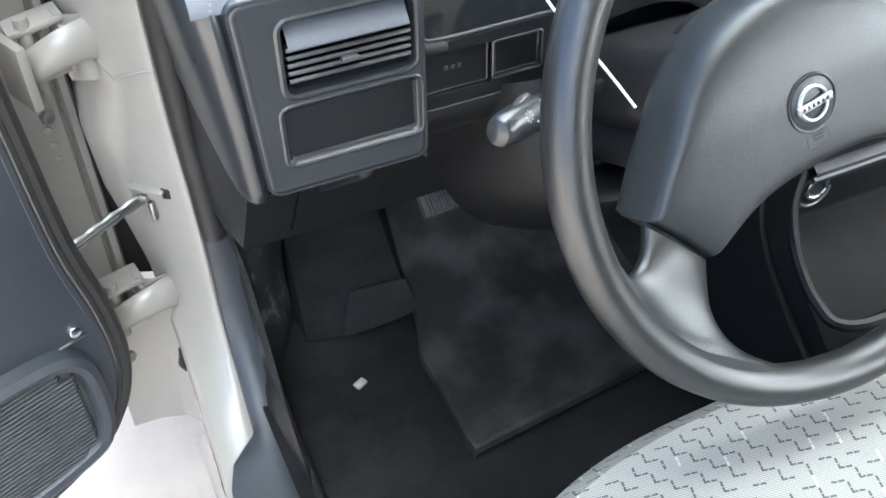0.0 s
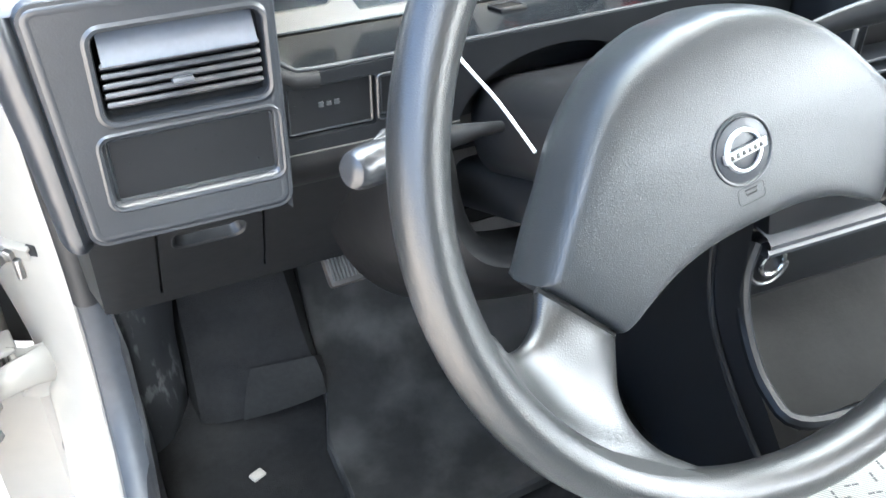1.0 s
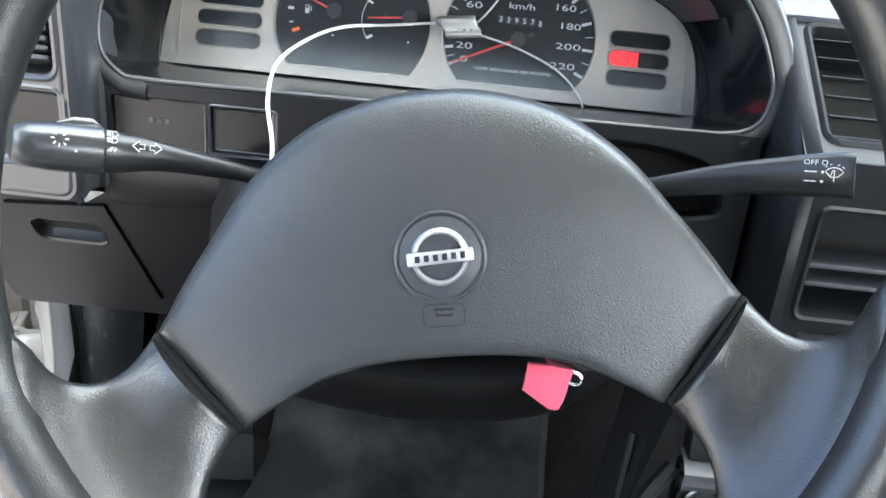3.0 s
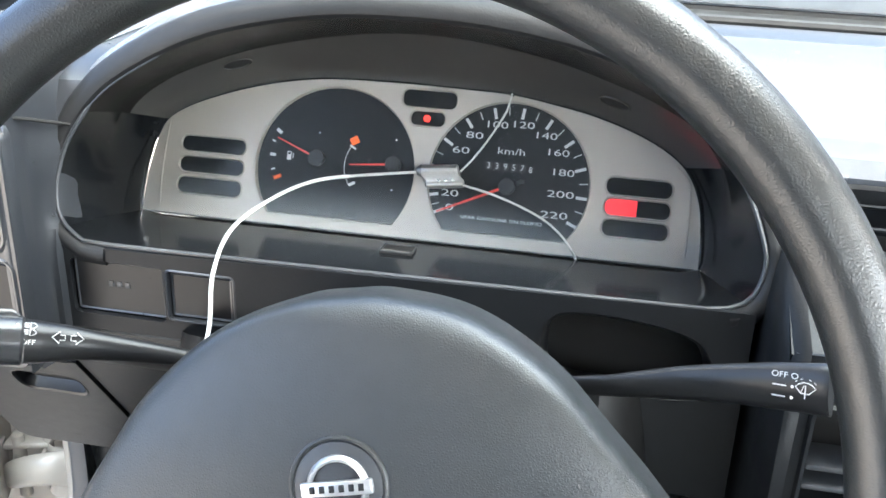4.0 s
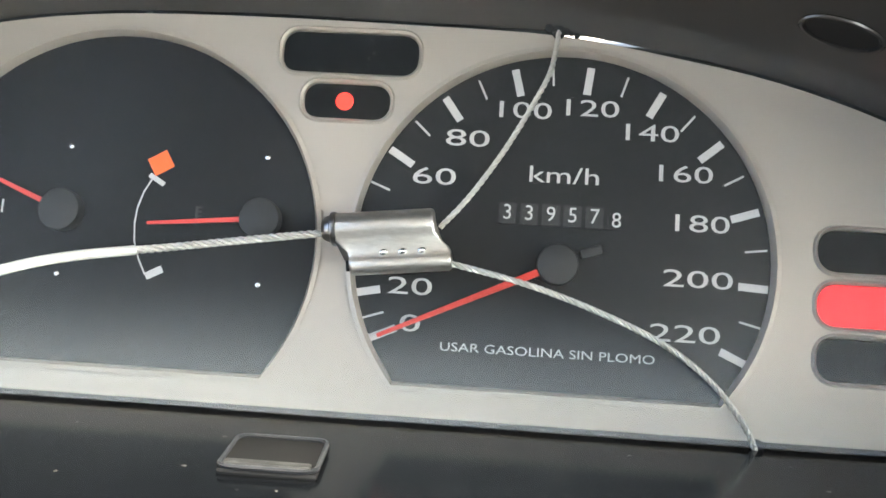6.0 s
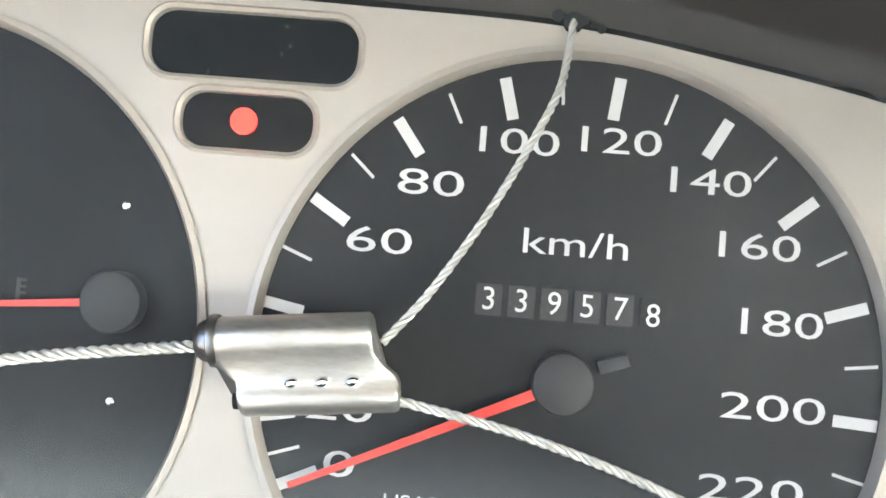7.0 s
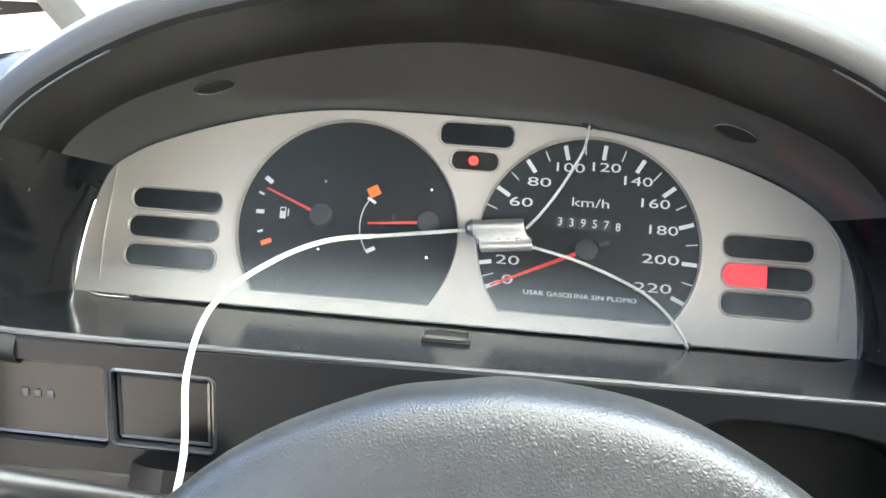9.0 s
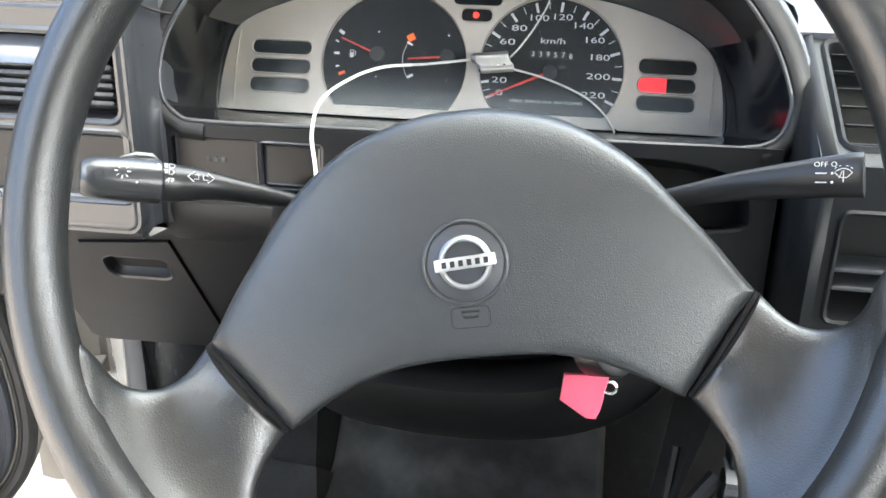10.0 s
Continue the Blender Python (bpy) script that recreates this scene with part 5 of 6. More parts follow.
edge = [(-0.318, -0.020, 0.86), (-0.316, 0.040, 0.76), (-0.314, 0.068, 0.68), (-0.312, 0.080, 0.58), (-0.309, 0.082, 0.50), (-0.308, 0.081, 0.44), (-0.308, 0.079, 0.385), (-0.309, 0.069, 0.34), (-0.310, 0.045, 0.303), (-0.312, 0.010, 0.272), (-0.316, -0.050, 0.252), (-0.322, -0.15, 0.245), (-0.328, -0.30, 0.243), (-0.332, -0.7, 0.240), (-0.332, -1.3, 0.240)]
E_in = smooth_path(edge, 6)


def rib_point(i, out, flat, deep, pts=E_in):
    """A point beside the opening: out across the frame; it lies flat along the sill and falls back deep up the pillar."""
    p = pts[i]
    t = (pts[min(i + 1, len(pts) - 1)] - pts[max(i - 1, 0)]).normalized()
    m = Vector((0, t.z, -t.y)).normalized()      # out of the opening, in the car's long plane
    if m.y < 0 and p.z > 0.29:
        m = -m
    if m.z > 0 and p.z < 0.29:
        m = -m
    up = min(1.0, max(0.0, (p.z - 0.265) / 0.08))
    wide = float(np.interp(p.z, [0.30, 0.36, 0.47, 0.53, 0.58, 0.66, 0.86], [1.0, 1.15, 1.62, 1.66, 1.42, 1.36, 1.36])) if out < -0.02 else 1.0
    ahead = Vector((0, 1, 0)) * deep * up
    return p + Vector((out * wide, 0, 0)) + m * flat * (1 - up) + ahead


FRAME = ((0.002, 0.004, 0.004), (-0.004, 0.001, 0.001), (-0.010, 0.000, 0.004), (-0.024, 0.003, 0.034), (-0.036, 0.006, 0.072), (-0.040, 0.009, 0.082), (-0.042, 0.018, 0.092), (-0.043, 0.060, 0.150))
part("door_frame", loft([[rib_point(i, *o) for i in range(len(E_in))] for o in FRAME], closed=False), paint, body, "painted door frame")
seam_at = min(range(len(E_in)), key=lambda k: abs(E_in[k].z - 0.628))
part("pillar_seam", tube([rib_point(seam_at + (1 if q == 2 else 0), *o) + Vector((0, -0.0008, 0)) for q, o in enumerate(FRAME[1:6])], 0.0013, 6), paint, body, "brazed seam across the pillar")
part("weatherstrip", tube([p + Vector((0.008, -0.010, 0.0)) for p in E_in[:29]], 0.0115, 12), rubber, body, "black rubber door seal")
part("kick_trim", loft([[p + Vector(o) for p in E_in[27:57]] for o in ((-0.002, 0.001, 0.002), (0.000, -0.004, 0.007), (0.006, -0.007, 0.010), (0.018, -0.007, 0.011), (0.027, -0.004, 0.009), (0.031, 0.002, 0.002), (0.033, 0.006, -0.03))], closed=False), kick_trim, body, "grey plastic trim along the sill")
part("kick_panel", loft([[Vector((-0.2875 + 0.008 * math.sin(9 * u + 20 * z), y0 + (0.30 - y0) * u, z)) for u in np.linspace(0, 1, 14)] for y0, z in ((-0.50, 0.270), (-0.30, 0.288), (-0.12, 0.302), (-0.04, 0.330), (0.01, 0.362), (0.055, 0.41), (0.068, 0.47), (0.09, 0.60))], closed=False), kick_plastic, body, "scuffed dark side of the footwell")
plate_rows = []
for u in np.linspace(0, 1, 12):
    left, right = Vector((-0.2780, 0.050, 0.290)).lerp(Vector((-0.2850, 0.085, 0.475)), u), Vector((-0.2420, 0.082, 0.300)).lerp(Vector((-0.2330, 0.102, 0.470)), u)
    plate_rows.append([left.lerp(right, v) + Vector((0.3, -1, 0.1)) * (0.006 * math.sin(math.pi * v) + 0.003 * math.sin(3 * math.pi * u) * v) for v in np.linspace(0, 1, 9)])
part("kick_plate", loft(plate_rows, closed=False), kick_plastic, body, "scuffed black plate beside the foot rest")
cover_rows = []
for k in range(55, len(E_in)):
    reach = float(np.interp(k, [55, 56, 57, 58, 60, 64], [0.000, 0.004, 0.016, 0.028, 0.036, 0.038]))
    cover_rows.append([E_in[k] + Vector(o) for o in ((-reach - 0.001, 0.001, -0.006), (-reach, 0.0, 0.004), (-reach * 0.5 - 0.001, -0.004, 0.009), (0.006, -0.007, 0.0125), (0.018, -0.007, 0.0135), (0.028, -0.004, 0.011), (0.0335, 0.002, 0.003), (0.036, 0.006, -0.03))])
part("sill_cover", loft(cover_rows, closed=False), kick_trim, body, "dark scuffed vinyl cover over the sill", 60)
part("sill_outer", loft([[Vector((x, y, z)) for y in np.linspace(-1.5, 0.05, 12)] for x, z in ((-0.358, 0.230), (-0.366, 0.215), (-0.364, 0.15), (-0.34, 0.13))], closed=False), paint, body, "painted outer sill")
part("rubber_plug", tube(smooth_path([(-0.3505, 0.1445, 0.262), (-0.3520, 0.1450, 0.252), (-0.3535, 0.1470, 0.238), (-0.3530, 0.1485, 0.222)], 4), [0.003] + [0.0045] * 6 + [0.0055] * 3 + [0.0035, 0.002, 0.001], 8), gap_black, body, "dark torn hole in the pillar")
fender = loft([[Vector((x, y, z)) for z in np.linspace(0.20, 0.77, 8)] for x, y in ((-0.484, 0.27), (-0.485, 0.30), (-0.486, 0.36), (-0.488, 0.46), (-0.490, 0.6))], closed=False)
# Black sheet set where only shade lies, between hinge face and pillar.
part("gap_shade_sheet", loft([[Vector((x, y, z)) for z in (0.325, 0.45, 0.60, 0.86)] for x, y in ((-0.345, 0.200), (-0.372, 0.212), (-0.388, 0.222))], closed=False), gap_black, body, "black sheet in place of the shade behind the hinges")
part("hinge_face", loft([[Vector((x, y, z)) for z in (0.20, 0.40, 0.60, 0.80)] for x, y in ((-0.3775, 0.225), (-0.3790, 0.200), (-0.3810, 0.194), (-0.3870, 0.192), (-0.3890, 0.196), (-0.3905, 0.199), (-0.3925, 0.196), (-0.3945, 0.191), (-0.418, 0.186), (-0.440, 0.188), (-0.466, 0.186), (-0.482, 0.190), (-0.486, 0.205), (-0.484, 0.28))], closed=False), paint, body, "painted face behind the hinges, with a long groove")
for z in (0.500, 0.516, 0.532, 0.552):
    part("pressed_dot", disc((-0.408, 0.1885, z), (0.05, -1, 0), 0.0042, 0.0016, 16, 0.0012), paint, body)
part("lower_jamb", loft([[Vector((x, y, z)) for x, y in ((-0.352, 0.150), (-0.366, 0.168), (-0.392, 0.176), (-0.424, 0.178))] for z in (0.13, 0.24, 0.30, 0.322)], closed=False), paint, body, "painted foot of the pillar")
part("front_wing", fender, paint, body, "painted inner wing")

# ---- door ----
TH = 68.0
DOOR = Matrix.Translation((-0.425, 0.052, 0.0)) @ Matrix(((-math.sin(radians(TH)), -math.cos(radians(TH)), 0, 0), (-math.cos(radians(TH)), math.sin(radians(TH)), 0, 0), (0, 0, 1, 0), (0, 0, 0, 1)))   # x along the door, y to its outer skin
door = thing("door_1", DOOR.translation + Vector((0, 0, 0.22)), "open champagne car door with dark vinyl inner panel", "car door", kind="structure")


def door3(x, z, d):
    return DOOR @ Vector((x, d, z))


door_edge = [(p.x, p.y) for p in smooth_path([(0.022, 0.92, 0), (0.019, 0.70, 0), (0.015, 0.60, 0), (0.009, 0.50, 0), (-0.003, 0.425, 0), (-0.007, 0.370, 0), (-0.002, 0.330, 0), (0.014, 0.298, 0), (0.045, 0.274, 0), (0.14, 0.254, 0), (0.40, 0.245, 0), (0.85, 0.245, 0)], 5)]
part("inner_panel", sheet((door_edge + [(0.85, 0.92)])[::-1], [], door3, 0.012), door_vinyl, door, "dark blue grey vinyl panel")
part("panel_roll", tube([door3(x, z, 0.004) for x, z in door_edge], 0.005, 8), door_vinyl, door, "rolled edge of the vinyl panel")


def beside(off, d):
    """The outline of the vinyl panel, moved out by off and in behind its face by d."""
    out = []
    for k, (x, z) in enumerate(door_edge):
        (ax, az), (bx, bz) = door_edge[max(k - 1, 0)], door_edge[min(k + 1, len(door_edge) - 1)]
        tx, tz = bx - ax, bz - az
        n = math.hypot(tx, tz)
        out.append(door3(x + tz / n * off, z - tx / n * off, d))
    return out


part("door_flange", tube(beside(0.0065, 0.008), 0.0022, 8), paint, door, "thin painted flange beside the vinyl panel")
part("edge_seal", tube(beside(0.0160, 0.012), 0.0085, 10), rubber, door, "black rubber seal")
part("seal_lip", tube(beside(0.0095, 0.006), 0.0025, 8), rubber, door, "thin lip of the seal")
part("door_shell", loft([beside(o, d) for o, d in ((0.012, 0.020), (0.024, 0.022), (0.027, 0.030), (0.027, 0.060), (0.030, 0.075), (0.034, 0.095), (0.034, 0.100))], closed=False), paint, door, "painted door shell")
part("outer_skin", loft([beside(0.034, 0.098), beside(-0.20, 0.102)], closed=False), paint, door)
part("speaker_surround", funnel([(p.x, p.y) for p in smooth_path([(0.020, 0.300, 0), (0.016, 0.360, 0), (0.026, 0.395, 0), (0.060, 0.408, 0), (0.16, 0.410, 0), (0.30, 0.40, 0), (0.32, 0.30, 0), (0.16, 0.272, 0), (0.05, 0.278, 0)], 5, True)][::-1], [(-0.010, 0.000), (-0.007, -0.012), (0.0, -0.016), (0.006, -0.014), (0.010, -0.006)], door3), door_vinyl, door, "raised speaker surround")
part("screw_line", box((0.020, -0.0005, 0.4105), (0.030, 0.003, 0.0022), 0.0008, DOOR), worn_metal, door, "bright line of the panel joint")
for i in range(24):
    z = 0.285 + i * 0.0049
    x0 = 0.030 + (0.012 if i > 20 or i < 2 else 0)
    part("grille_rib", tube([door3(x0, z, -0.006), door3(x0 + 0.004, z, -0.0105), door3(0.30, z, -0.0105)], 0.0015, 6), door_grille, door)
part("grille_backing", sheet(rrect(0.022, 0.278, 0.31, 0.402, 0.02), [], lambda x, z, d: door3(x, z, d - 0.005), 0.002), door_grille, door)
part("panel_screw", disc(door3(0.014, 0.420, 0.0), DOOR.to_3x3() @ Vector((0, -1, 0)), 0.0058, 0.0035, 20, 0.0015), chrome, door, "bright trim screw")


def hinge(z, label):
    h = thing("door_hinge", (-0.385, 0.150, z - 0.03), label, "hinge")
    part("pillar_leaf", loft([[Vector((x, y, z + h2)) for x, y in ((-0.338, 0.150), (-0.346, 0.132), (-0.360, 0.130), (-0.376, 0.138), (-0.378, 0.152))] for h2 in (-0.030, -0.027, 0.027, 0.030)], closed=False), paint, h, "cast leaf bolted to the pillar", 60)
    for name, dz in (("upper_plate", 0.024), ("lower_plate", -0.019)):
        part(name, box((0, 0, 0), (0.046, 0.030, 0.0065), 0.0025, pose(-0.392, 0.146, z + dz, 0, -7, 8)), paint, h)
    arm = smooth_path([(-0.341, 0.138, z + 0.004), (-0.356, 0.126, z + 0.010), (-0.376, 0.121, z + 0.008), (-0.396, 0.123, z - 0.001), (-0.411, 0.126, z - 0.011)], 4)
    part("hinge_arm", tube(arm, list(np.interp(np.linspace(0, 1, len(arm)), [0, 0.3, 0.8, 1.0], [0.0220, 0.0170, 0.0140, 0.0110])), 14, flat=0.55, up=(0, 0, 1)), paint, h, "curved cast arm")
    part("web", box((0, 0, 0), (0.005, 0.026, 0.040), 0.0018, pose(-0.374, 0.140, z + 0.002, 0, 0, 14)), paint, h)
    part("door_leaf", box((0, 0, 0), (0.009, 0.044, 0.056), 0.0025, pose(-0.414, 0.122, z - 0.003, 0, 0, 22)), paint, h)
    part("hinge_pin", disc((-0.400, 0.136, z - 0.034), (0, 0, 1), 0.0060, 0.068, 16, 0.0015), paint, h)
    part("hinge_bolt", disc((-0.404, 0.110, z - 0.040), (0.5, -1, 0), 0.0065, 0.006, 6, 0.001), worn_metal, h)


hinge(0.350, "painted lower door hinge")
hinge(0.634, "painted upper door hinge")
strap = thing("check_strap", (-0.38, 0.10, 0.468), "steel door check strap bolted to the pillar", "check strap")
bar = smooth_path([(-0.444, 0.066, 0.4775), (-0.424, 0.077, 0.480), (-0.400, 0.090, 0.4825), (-0.374, 0.103, 0.485), (-0.348, 0.115, 0.488)], 5)
part("strap_bar", tube(bar, [0.0060 + 0.0009 * math.sin(1.9 * k) for k in range(len(bar))], 10, flat=0.55, up=(0, 0, 1)), worn_metal, strap, "notched steel bar")
part("bar_groove", tube([q + Vector((0.0010, -0.0030, 0.0012)) for q in bar[3:16]], 0.0016, 6), clip_worn, strap)
part("strap_bracket", box((0, 0, 0), (0.034, 0.005, 0.022), 0.0015, pose(-0.3440, 0.1135, 0.4900, 14, 0, -44)), paint, strap, "painted bracket plate")
part("bracket_hood", box((0, 0, 0), (0.034, 0.012, 0.004), 0.0012, pose(-0.3425, 0.1090, 0.5010, 10, 0, -44)), paint, strap)
part("bracket_bolt", disc((-0.3480, 0.1125, 0.4900), (-0.6, -0.75, -0.1), 0.0058, 0.005, 6, 0.001), worn_metal, strap, "bolt head")
part("strap_pin", disc((-0.3435, 0.1080, 0.468), (0, 0, 1), 0.0035, 0.018, 12, 0.001), worn_metal, strap)
part("bracket_hole", box((0, 0, 0), (0.009, 0.004, 0.018), 0.001, pose(-0.3290, 0.0985, 0.4945, 14, 0, -44)), gap_black, strap)

# ---- seat ----
seat = thing("driver_seat", (0.0, -0.6, 0.285), "driver seat in grey woven cloth with dark dashes", "seat")
rows_ = []
for y, z in ((-0.286, 0.36), (-0.284, 0.44), (-0.290, 0.475), (-0.308, 0.495), (-0.35, 0.503), (-0.45, 0.500), (-0.60, 0.485), (-0.78, 0.470)):
    rows_.append([Vector((x, y - 0.06 * (abs(x - 0.0) / 0.25) ** 3, z - 0.020 * (abs(x) / 0.25) ** 4)) for x in np.linspace(-0.24, 0.25, 24)])
part("cushion", loft(rows_, closed=False), cloth, seat, "patterned cloth cushion")
part("backrest", loft([[Vector((x, y, z)) for x in np.linspace(-0.24, 0.25, 12)] for y, z in ((-0.76, 0.45), (-0.80, 0.55), (-0.90, 0.90), (-0.94, 1.10))], closed=False), cloth, seat)

# ---- centre stack and console ----
stack = thing("centre_stack", (0.32, -0.12, 0.50), "dark plastic centre stack with vents and a radio slot", "centre stack")
CY = -0.150


def brow3(x, s, d):
    """The sloping vent face: s runs down it, d goes in behind it."""
    return Vector((x, -0.048 - 0.100 * s / 0.112 + d * 0.45, 0.766 - 0.050 * s / 0.112 - d * 0.89))


cv, rs = rrect(0.2120, 0.012, 0.3300, 0.098, 0.005), rrect(0.2130, 0.6300, 0.3900, 0.6900, 0.004)
part("vent_face", sheet([(0.198, -0.004), (0.198, 0.114), (0.47, 0.114), (0.47, -0.004)], [cv], brow3, 0.004), stack_dark, stack, "sloping vent face")
part("vent_frame", funnel(cv, [(-0.004, -0.0003), (-0.0022, -0.0024), (0.0, -0.0012), (0.0016, 0.006), (0.0024, 0.03)], brow3), stack_dark, stack, "raised dark vent frame")
part("stack_face", sheet([(0.200, 0.560), (0.200, 0.7160), (0.47, 0.7160), (0.47, 0.560)][::-1], [rs], face3(CY), 0.004), stack_dark, stack, "grained stack face")
part("side_cheek", loft([[Vector(p) for p in r] for r in (((0.204, -0.046, 0.770), (0.198, -0.046, 0.769), (0.193, -0.03, 0.764), (0.192, 0.02, 0.755)), ((0.204, -0.098, 0.744), (0.197, -0.097, 0.742), (0.193, -0.07, 0.735), (0.192, 0.02, 0.725)), ((0.206, -0.1505, 0.7175), (0.199, -0.152, 0.714), (0.193, -0.12, 0.705), (0.192, 0.0, 0.700)), ((0.206, -0.1505, 0.64), (0.200, -0.152, 0.64), (0.195, -0.12, 0.64), (0.192, 0.0, 0.64)), ((0.206, -0.1505, 0.555), (0.200, -0.152, 0.555), (0.195, -0.12, 0.555), (0.192, 0.0, 0.555)))], closed=False), stack_dark, stack, "rounded side of the stack", 70)
slot = part("radio_slot", funnel(rs, [(-0.003, -0.0003), (-0.0018, -0.0022), (0.0, -0.0012), (0.0016, 0.006), (0.0024, 0.06)], face3(CY)), stack_dark, stack)
part("slot_back", sheet(inset(rs, 0.001), [], face3(CY + 0.058), 0.002), gap_black, slot)
for z in (0.6475, 0.6580):
    part("slot_rail", box((0.30, CY + 0.012, z), (0.172, 0.020, 0.003), 0.001), tray_grey, slot)
part("stack_button", box((0.245, CY - 0.004, 0.610), (0.060, 0.012, 0.020), 0.003), satin_black, stack)
cvent = thing("air_vent", (0.27, -0.09, 0.72), "black louvred centre air vent", "air vent")
part("duct_back", sheet(inset(cv, 0.001), [], lambda x, s, d: brow3(x, s, d + 0.028), 0.002), gap_black, cvent)
for i in range(6):
    sm = 0.018 + 0.0148 * i
    a, b = brow3(0.214, sm, 0.004), brow3(0.328, sm, 0.004)
    part("slat", tube([a, b], 0.0058, 8, flat=0.16, up=(0, -0.75, 0.25)), satin_black, cvent)

console = thing("centre_console", (0.30, -0.2, 0.285), "dark plastic lower console with ashtray and lighter", "console")
part("console_side", loft([[Vector(p) for p in r] for r in (((0.180, -0.02, 0.60), (0.172, -0.10, 0.585), (0.170, -0.135, 0.570)), ((0.160, -0.02, 0.50), (0.148, -0.13, 0.490), (0.142, -0.165, 0.495)), ((0.150, -0.02, 0.40), (0.140, -0.16, 0.43), (0.132, -0.205, 0.455)), ((0.145, -0.02, 0.32), (0.125, -0.24, 0.36), (0.116, -0.30, 0.40)), ((0.140, -0.02, 0.28), (0.130, -0.30, 0.28), (0.116, -0.60, 0.30)))], closed=False), satin_black, console, "dark side of the console")
part("ashtray_front", box((0, 0, 0), (0.200, 0.02, 0.062), 0.003, pose(0.278, -0.128, 0.551, -14, 0, 0)), satin_black, console, "ashtray front")
part("ashtray_lip", loft([[Vector((x, y, z)) for x in (0.176, 0.179, 0.376, 0.380)] for y, z in ((-0.132, 0.524), (-0.146, 0.523), (-0.152, 0.519), (-0.1525, 0.5155), (-0.149, 0.5145), (-0.152, 0.511), (-0.1515, 0.5075), (-0.146, 0.506), (-0.132, 0.506))], closed=False), tray_grey, console, "light grey double ashtray lip")
part("lighter_plate", box((0.278, -0.125, 0.480), (0.200, 0.01, 0.060), 0.002), satin_black, console)
lighter = part("lighter", disc((0.1945, -0.131, 0.487), (0, -1, 0.2), 0.0165, 0.007, 24, 0.002), satin_black, console, "cigarette lighter")
part("lighter_ring", tube([Vector((0.1945 + 0.0112 * math.cos(a), -0.1400, 0.490 + 0.0112 * math.sin(a))) for a in (2 * math.pi * i / 24 for i in range(24))], 0.0022, 8, True), chrome, lighter, "bright metal ring")
part("lighter_cup", tube([Vector((0.1945 + 0.0175 * math.cos(a), -0.1375, 0.4845 + 0.0155 * math.sin(a))) for a in (math.pi + math.pi * i / 16 for i in range(17))], 0.0020, 8), worn_metal, lighter)
part("console_tray", loft([[Vector((x, y, z)) for x in np.linspace(0.148, 0.40, 8)] for y, z in ((-0.126, 0.462), (-0.130, 0.448), (-0.150, 0.436), (-0.235, 0.420), (-0.245, 0.424), (-0.250, 0.440))], closed=False), rest_rubber, console, "dark open tray")
part("tray_edge", tube(smooth_path([(0.172, -0.140, 0.515), (0.156, -0.152, 0.498), (0.144, -0.172, 0.480), (0.136, -0.198, 0.462), (0.132, -0.225, 0.450), (0.140, -0.250, 0.442), (0.2, -0.258, 0.440), (0.4, -0.258, 0.440)], 4), 0.0055, 8), stack_dark, console, "grey raised edge of the tray")
part("side_bead", tube(smooth_path([(0.150, -0.118, 0.52), (0.142, -0.142, 0.458), (0.126, -0.210, 0.418), (0.108, -0.300, 0.392), (0.104, -0.36, 0.386)], 4), 0.0028, 6), satin_black, console, "raised seam on the console side")
boot = thing("gear_boot", (0.17, -0.33, 0.40), "black pleated rubber gear lever boot", "gear boot")
for i in range(7):
    part("pleat", tube([Vector((0.200 + (0.052 - 0.005 * i) * math.cos(a), -0.340 + (0.052 - 0.005 * i) * math.sin(a), 0.405 + 0.0085 * i)) for a in (2 * math.pi * k / 28 for k in range(28))], 0.0055, 8, True), satin_black, boot)
part("boot_base", box((0.21, -0.35, 0.395), (0.20, 0.20, 0.012), 0.004), satin_black, boot)

# ---- cabin shell, ground, outside ----
shell = thing("cabin_shell", (0.4, -0.8, 0.28), "light grey cabin shell, mostly out of view, added to shape light", "cabin", kind="structure")
# Roof, walls and pillars out of view, added to close off the light.
part("roof_lining", box((0.42, -0.98, 1.245), (1.42, 1.35, 0.03), 0.01), bounce_lining, shell)
part("far_door", box((1.12, -0.55, 0.55), (0.05, 1.8, 0.60), 0.01), bounce_lining, shell)
part("far_pillar", tube([Vector((1.10, 0.48, 0.76)), Vector((1.06, -0.32, 1.24))], 0.045, 10), cabin_lining, shell)
part("near_pillar", tube([Vector((-0.345, 0.40, 0.77)), Vector((-0.325, -0.33, 1.235))], 0.030, 10), cabin_lining, shell)
# Pillar, side and rail added out of view to block light from left-behind.
part("unseen_mid_pillar", box((-0.315, -1.05, 0.74), (0.06, 0.10, 0.98), 0.02), cabin_lining, shell)
part("unseen_rear_side", box((-0.325, -1.40, 0.56), (0.05, 0.62, 0.60), 0.02), cabin_lining, shell)
part("unseen_roof_rail", box((-0.310, -0.98, 1.215), (0.06, 1.32, 0.05), 0.015), cabin_lining, shell)
part("rear_wall", box((0.42, -1.70, 0.60), (1.42, 0.05, 0.75), 0.01), cabin_lining, shell)
part("floor_pan", box((0.425, -0.6, 0.262), (1.40, 2.2, 0.03), 0.005), carpet, shell)
part("bulkhead", box((0.40, 0.50, 0.50), (1.50, 0.03, 0.46), 0.005), satin_black, shell)
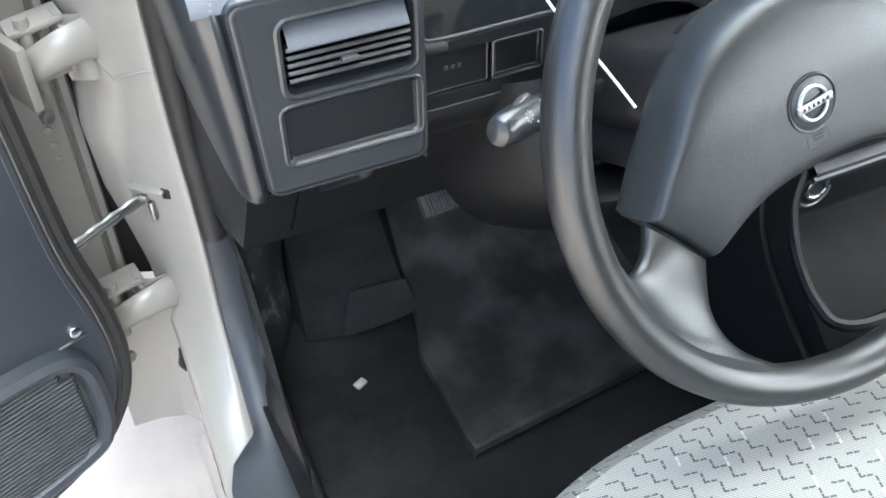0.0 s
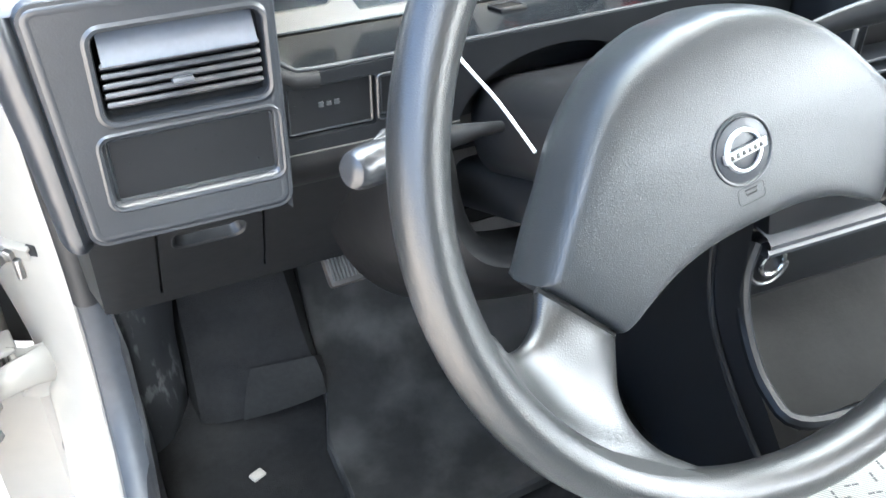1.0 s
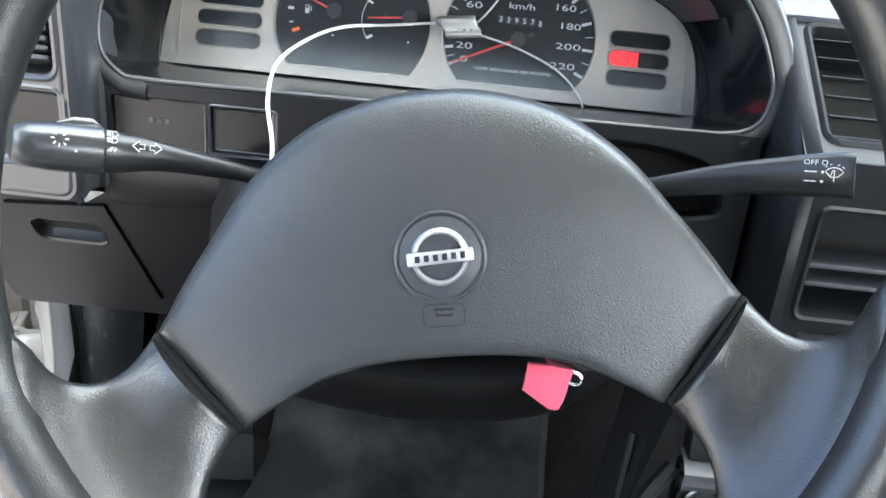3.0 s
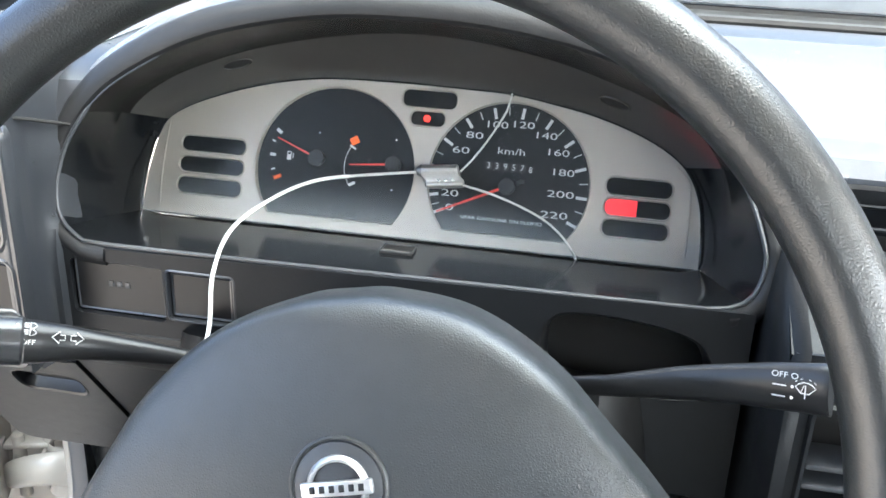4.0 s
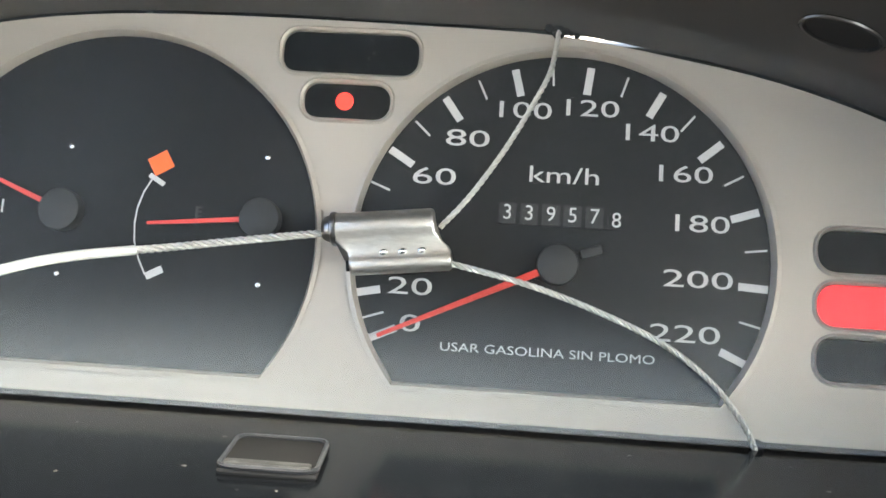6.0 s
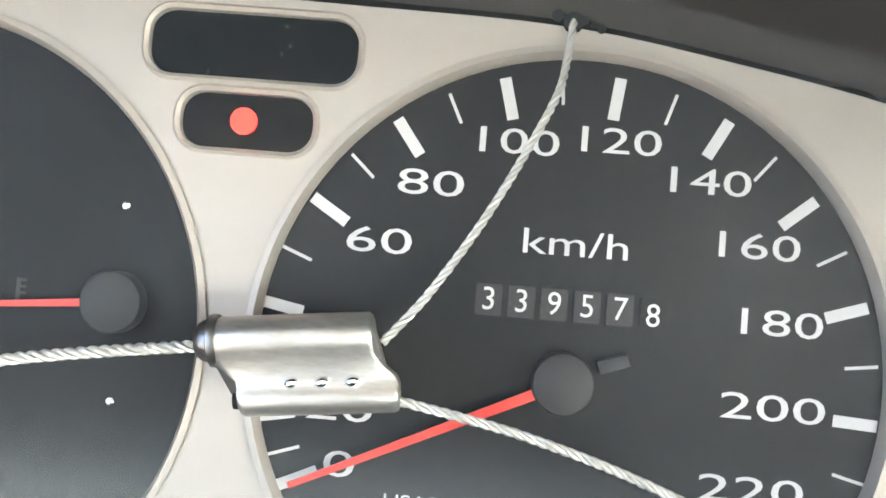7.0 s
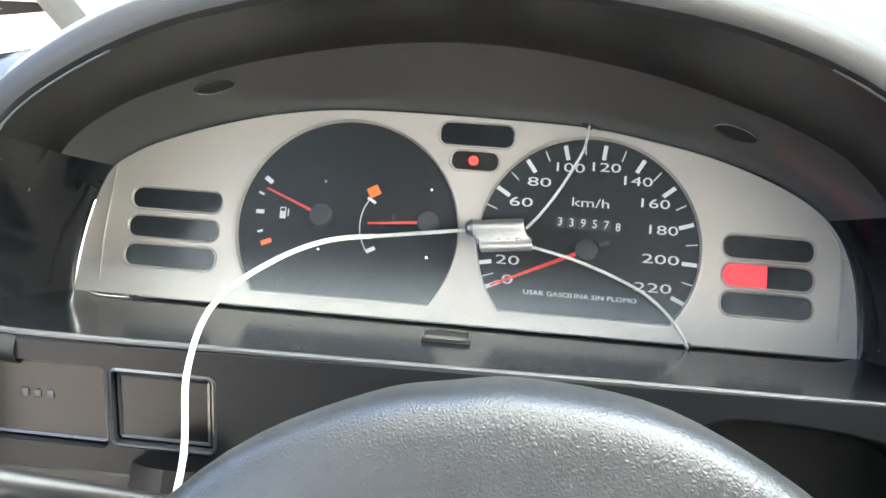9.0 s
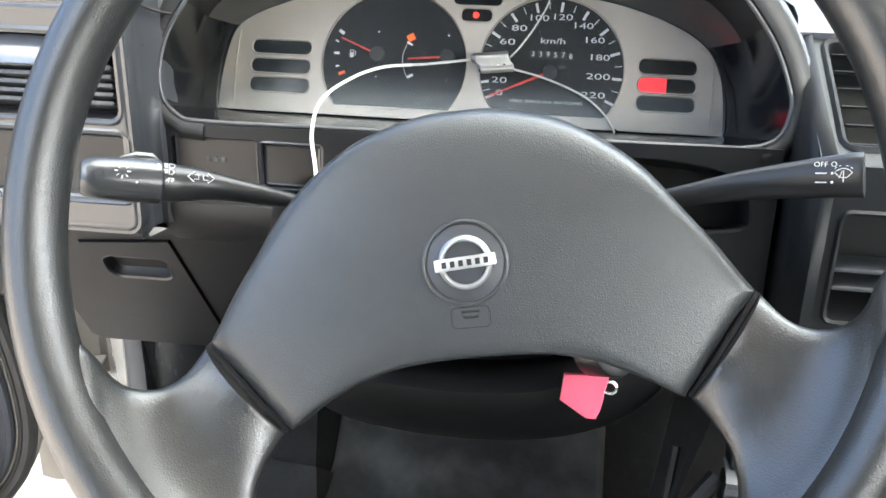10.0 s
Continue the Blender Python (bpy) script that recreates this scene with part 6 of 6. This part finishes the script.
part("bonnet", loft([[Vector((x, y, z)) for x in np.linspace(-0.42, 1.2, 12)] for y, z in ((0.50, 0.700), (0.56, 0.712), (0.9, 0.690), (1.35, 0.630), (1.40, 0.48))], closed=False), paint, shell, "champagne bonnet")
wind = part("windscreen", loft([[Vector((x, y, z)) for x in np.linspace(-0.33, 1.08, 8)] for y, z in ((0.480, 0.752), (0.12, 0.975), (-0.33, 1.235))], closed=False), pane_clear, shell, "clear windscreen")
wind.visible_shadow = False
bm = bmesh.new()
bmesh.ops.create_grid(bm, x_segments=40, y_segments=40, size=400)
wiper = thing("windscreen_wiper", (0.24, 0.505, 0.752), "black wiper arm resting at the windscreen base", "wiper")
part("arm", tube(smooth_path([(0.130, 0.512, 0.752), (0.20, 0.506, 0.760), (0.30, 0.500, 0.762), (0.44, 0.502, 0.757)], 5), [0.0045] * 4 + [0.003] * 12, 8), satin_black, wiper)
part("blade", tube([(0.16, 0.496, 0.7580), (0.34, 0.494, 0.7585), (0.56, 0.497, 0.7570)], 0.0030, 6, flat=0.5, up=(0, 0, 1)), rubber, wiper, "thin rubber blade")
solo("ground", bm, concrete, "pale dusty concrete yard", "ground", "structure")


def parked(at, turn, body_mat, label):
    v = thing("parked_van", (*at, 0), label, "van")
    m = Matrix.Translation((*at, 0)) @ Matrix.Rotation(radians(turn), 4, "Z")
    part("van_body", box((0, 0, 1.15), (4.4, 1.8, 1.5), 0.12, m), body_mat, v)
    part("van_cab", box((2.5, 0, 0.85), (1.0, 1.75, 0.9), 0.15, m), body_mat, v)
    part("side_window", box((0.6, -0.91, 1.5), (1.6, 0.03, 0.5), 0.05, m), gloss_black, v)
    for sx in (-1.4, 1.9):
        for sy in (-0.85, 0.85):
            part("wheel", disc(m @ Vector((sx, sy - 0.1 * (1 if sy > 0 else 0), 0.33)), m.to_3x3() @ Vector((0, 1, 0)), 0.33, 0.2, 24, 0.03), tyre_black, v)


parked((2.35, 6.5), 0, white_body, "white van parked across the bright yard")
parked((-3.4, 7.6), 3, white_body, "white van parked further along the yard")
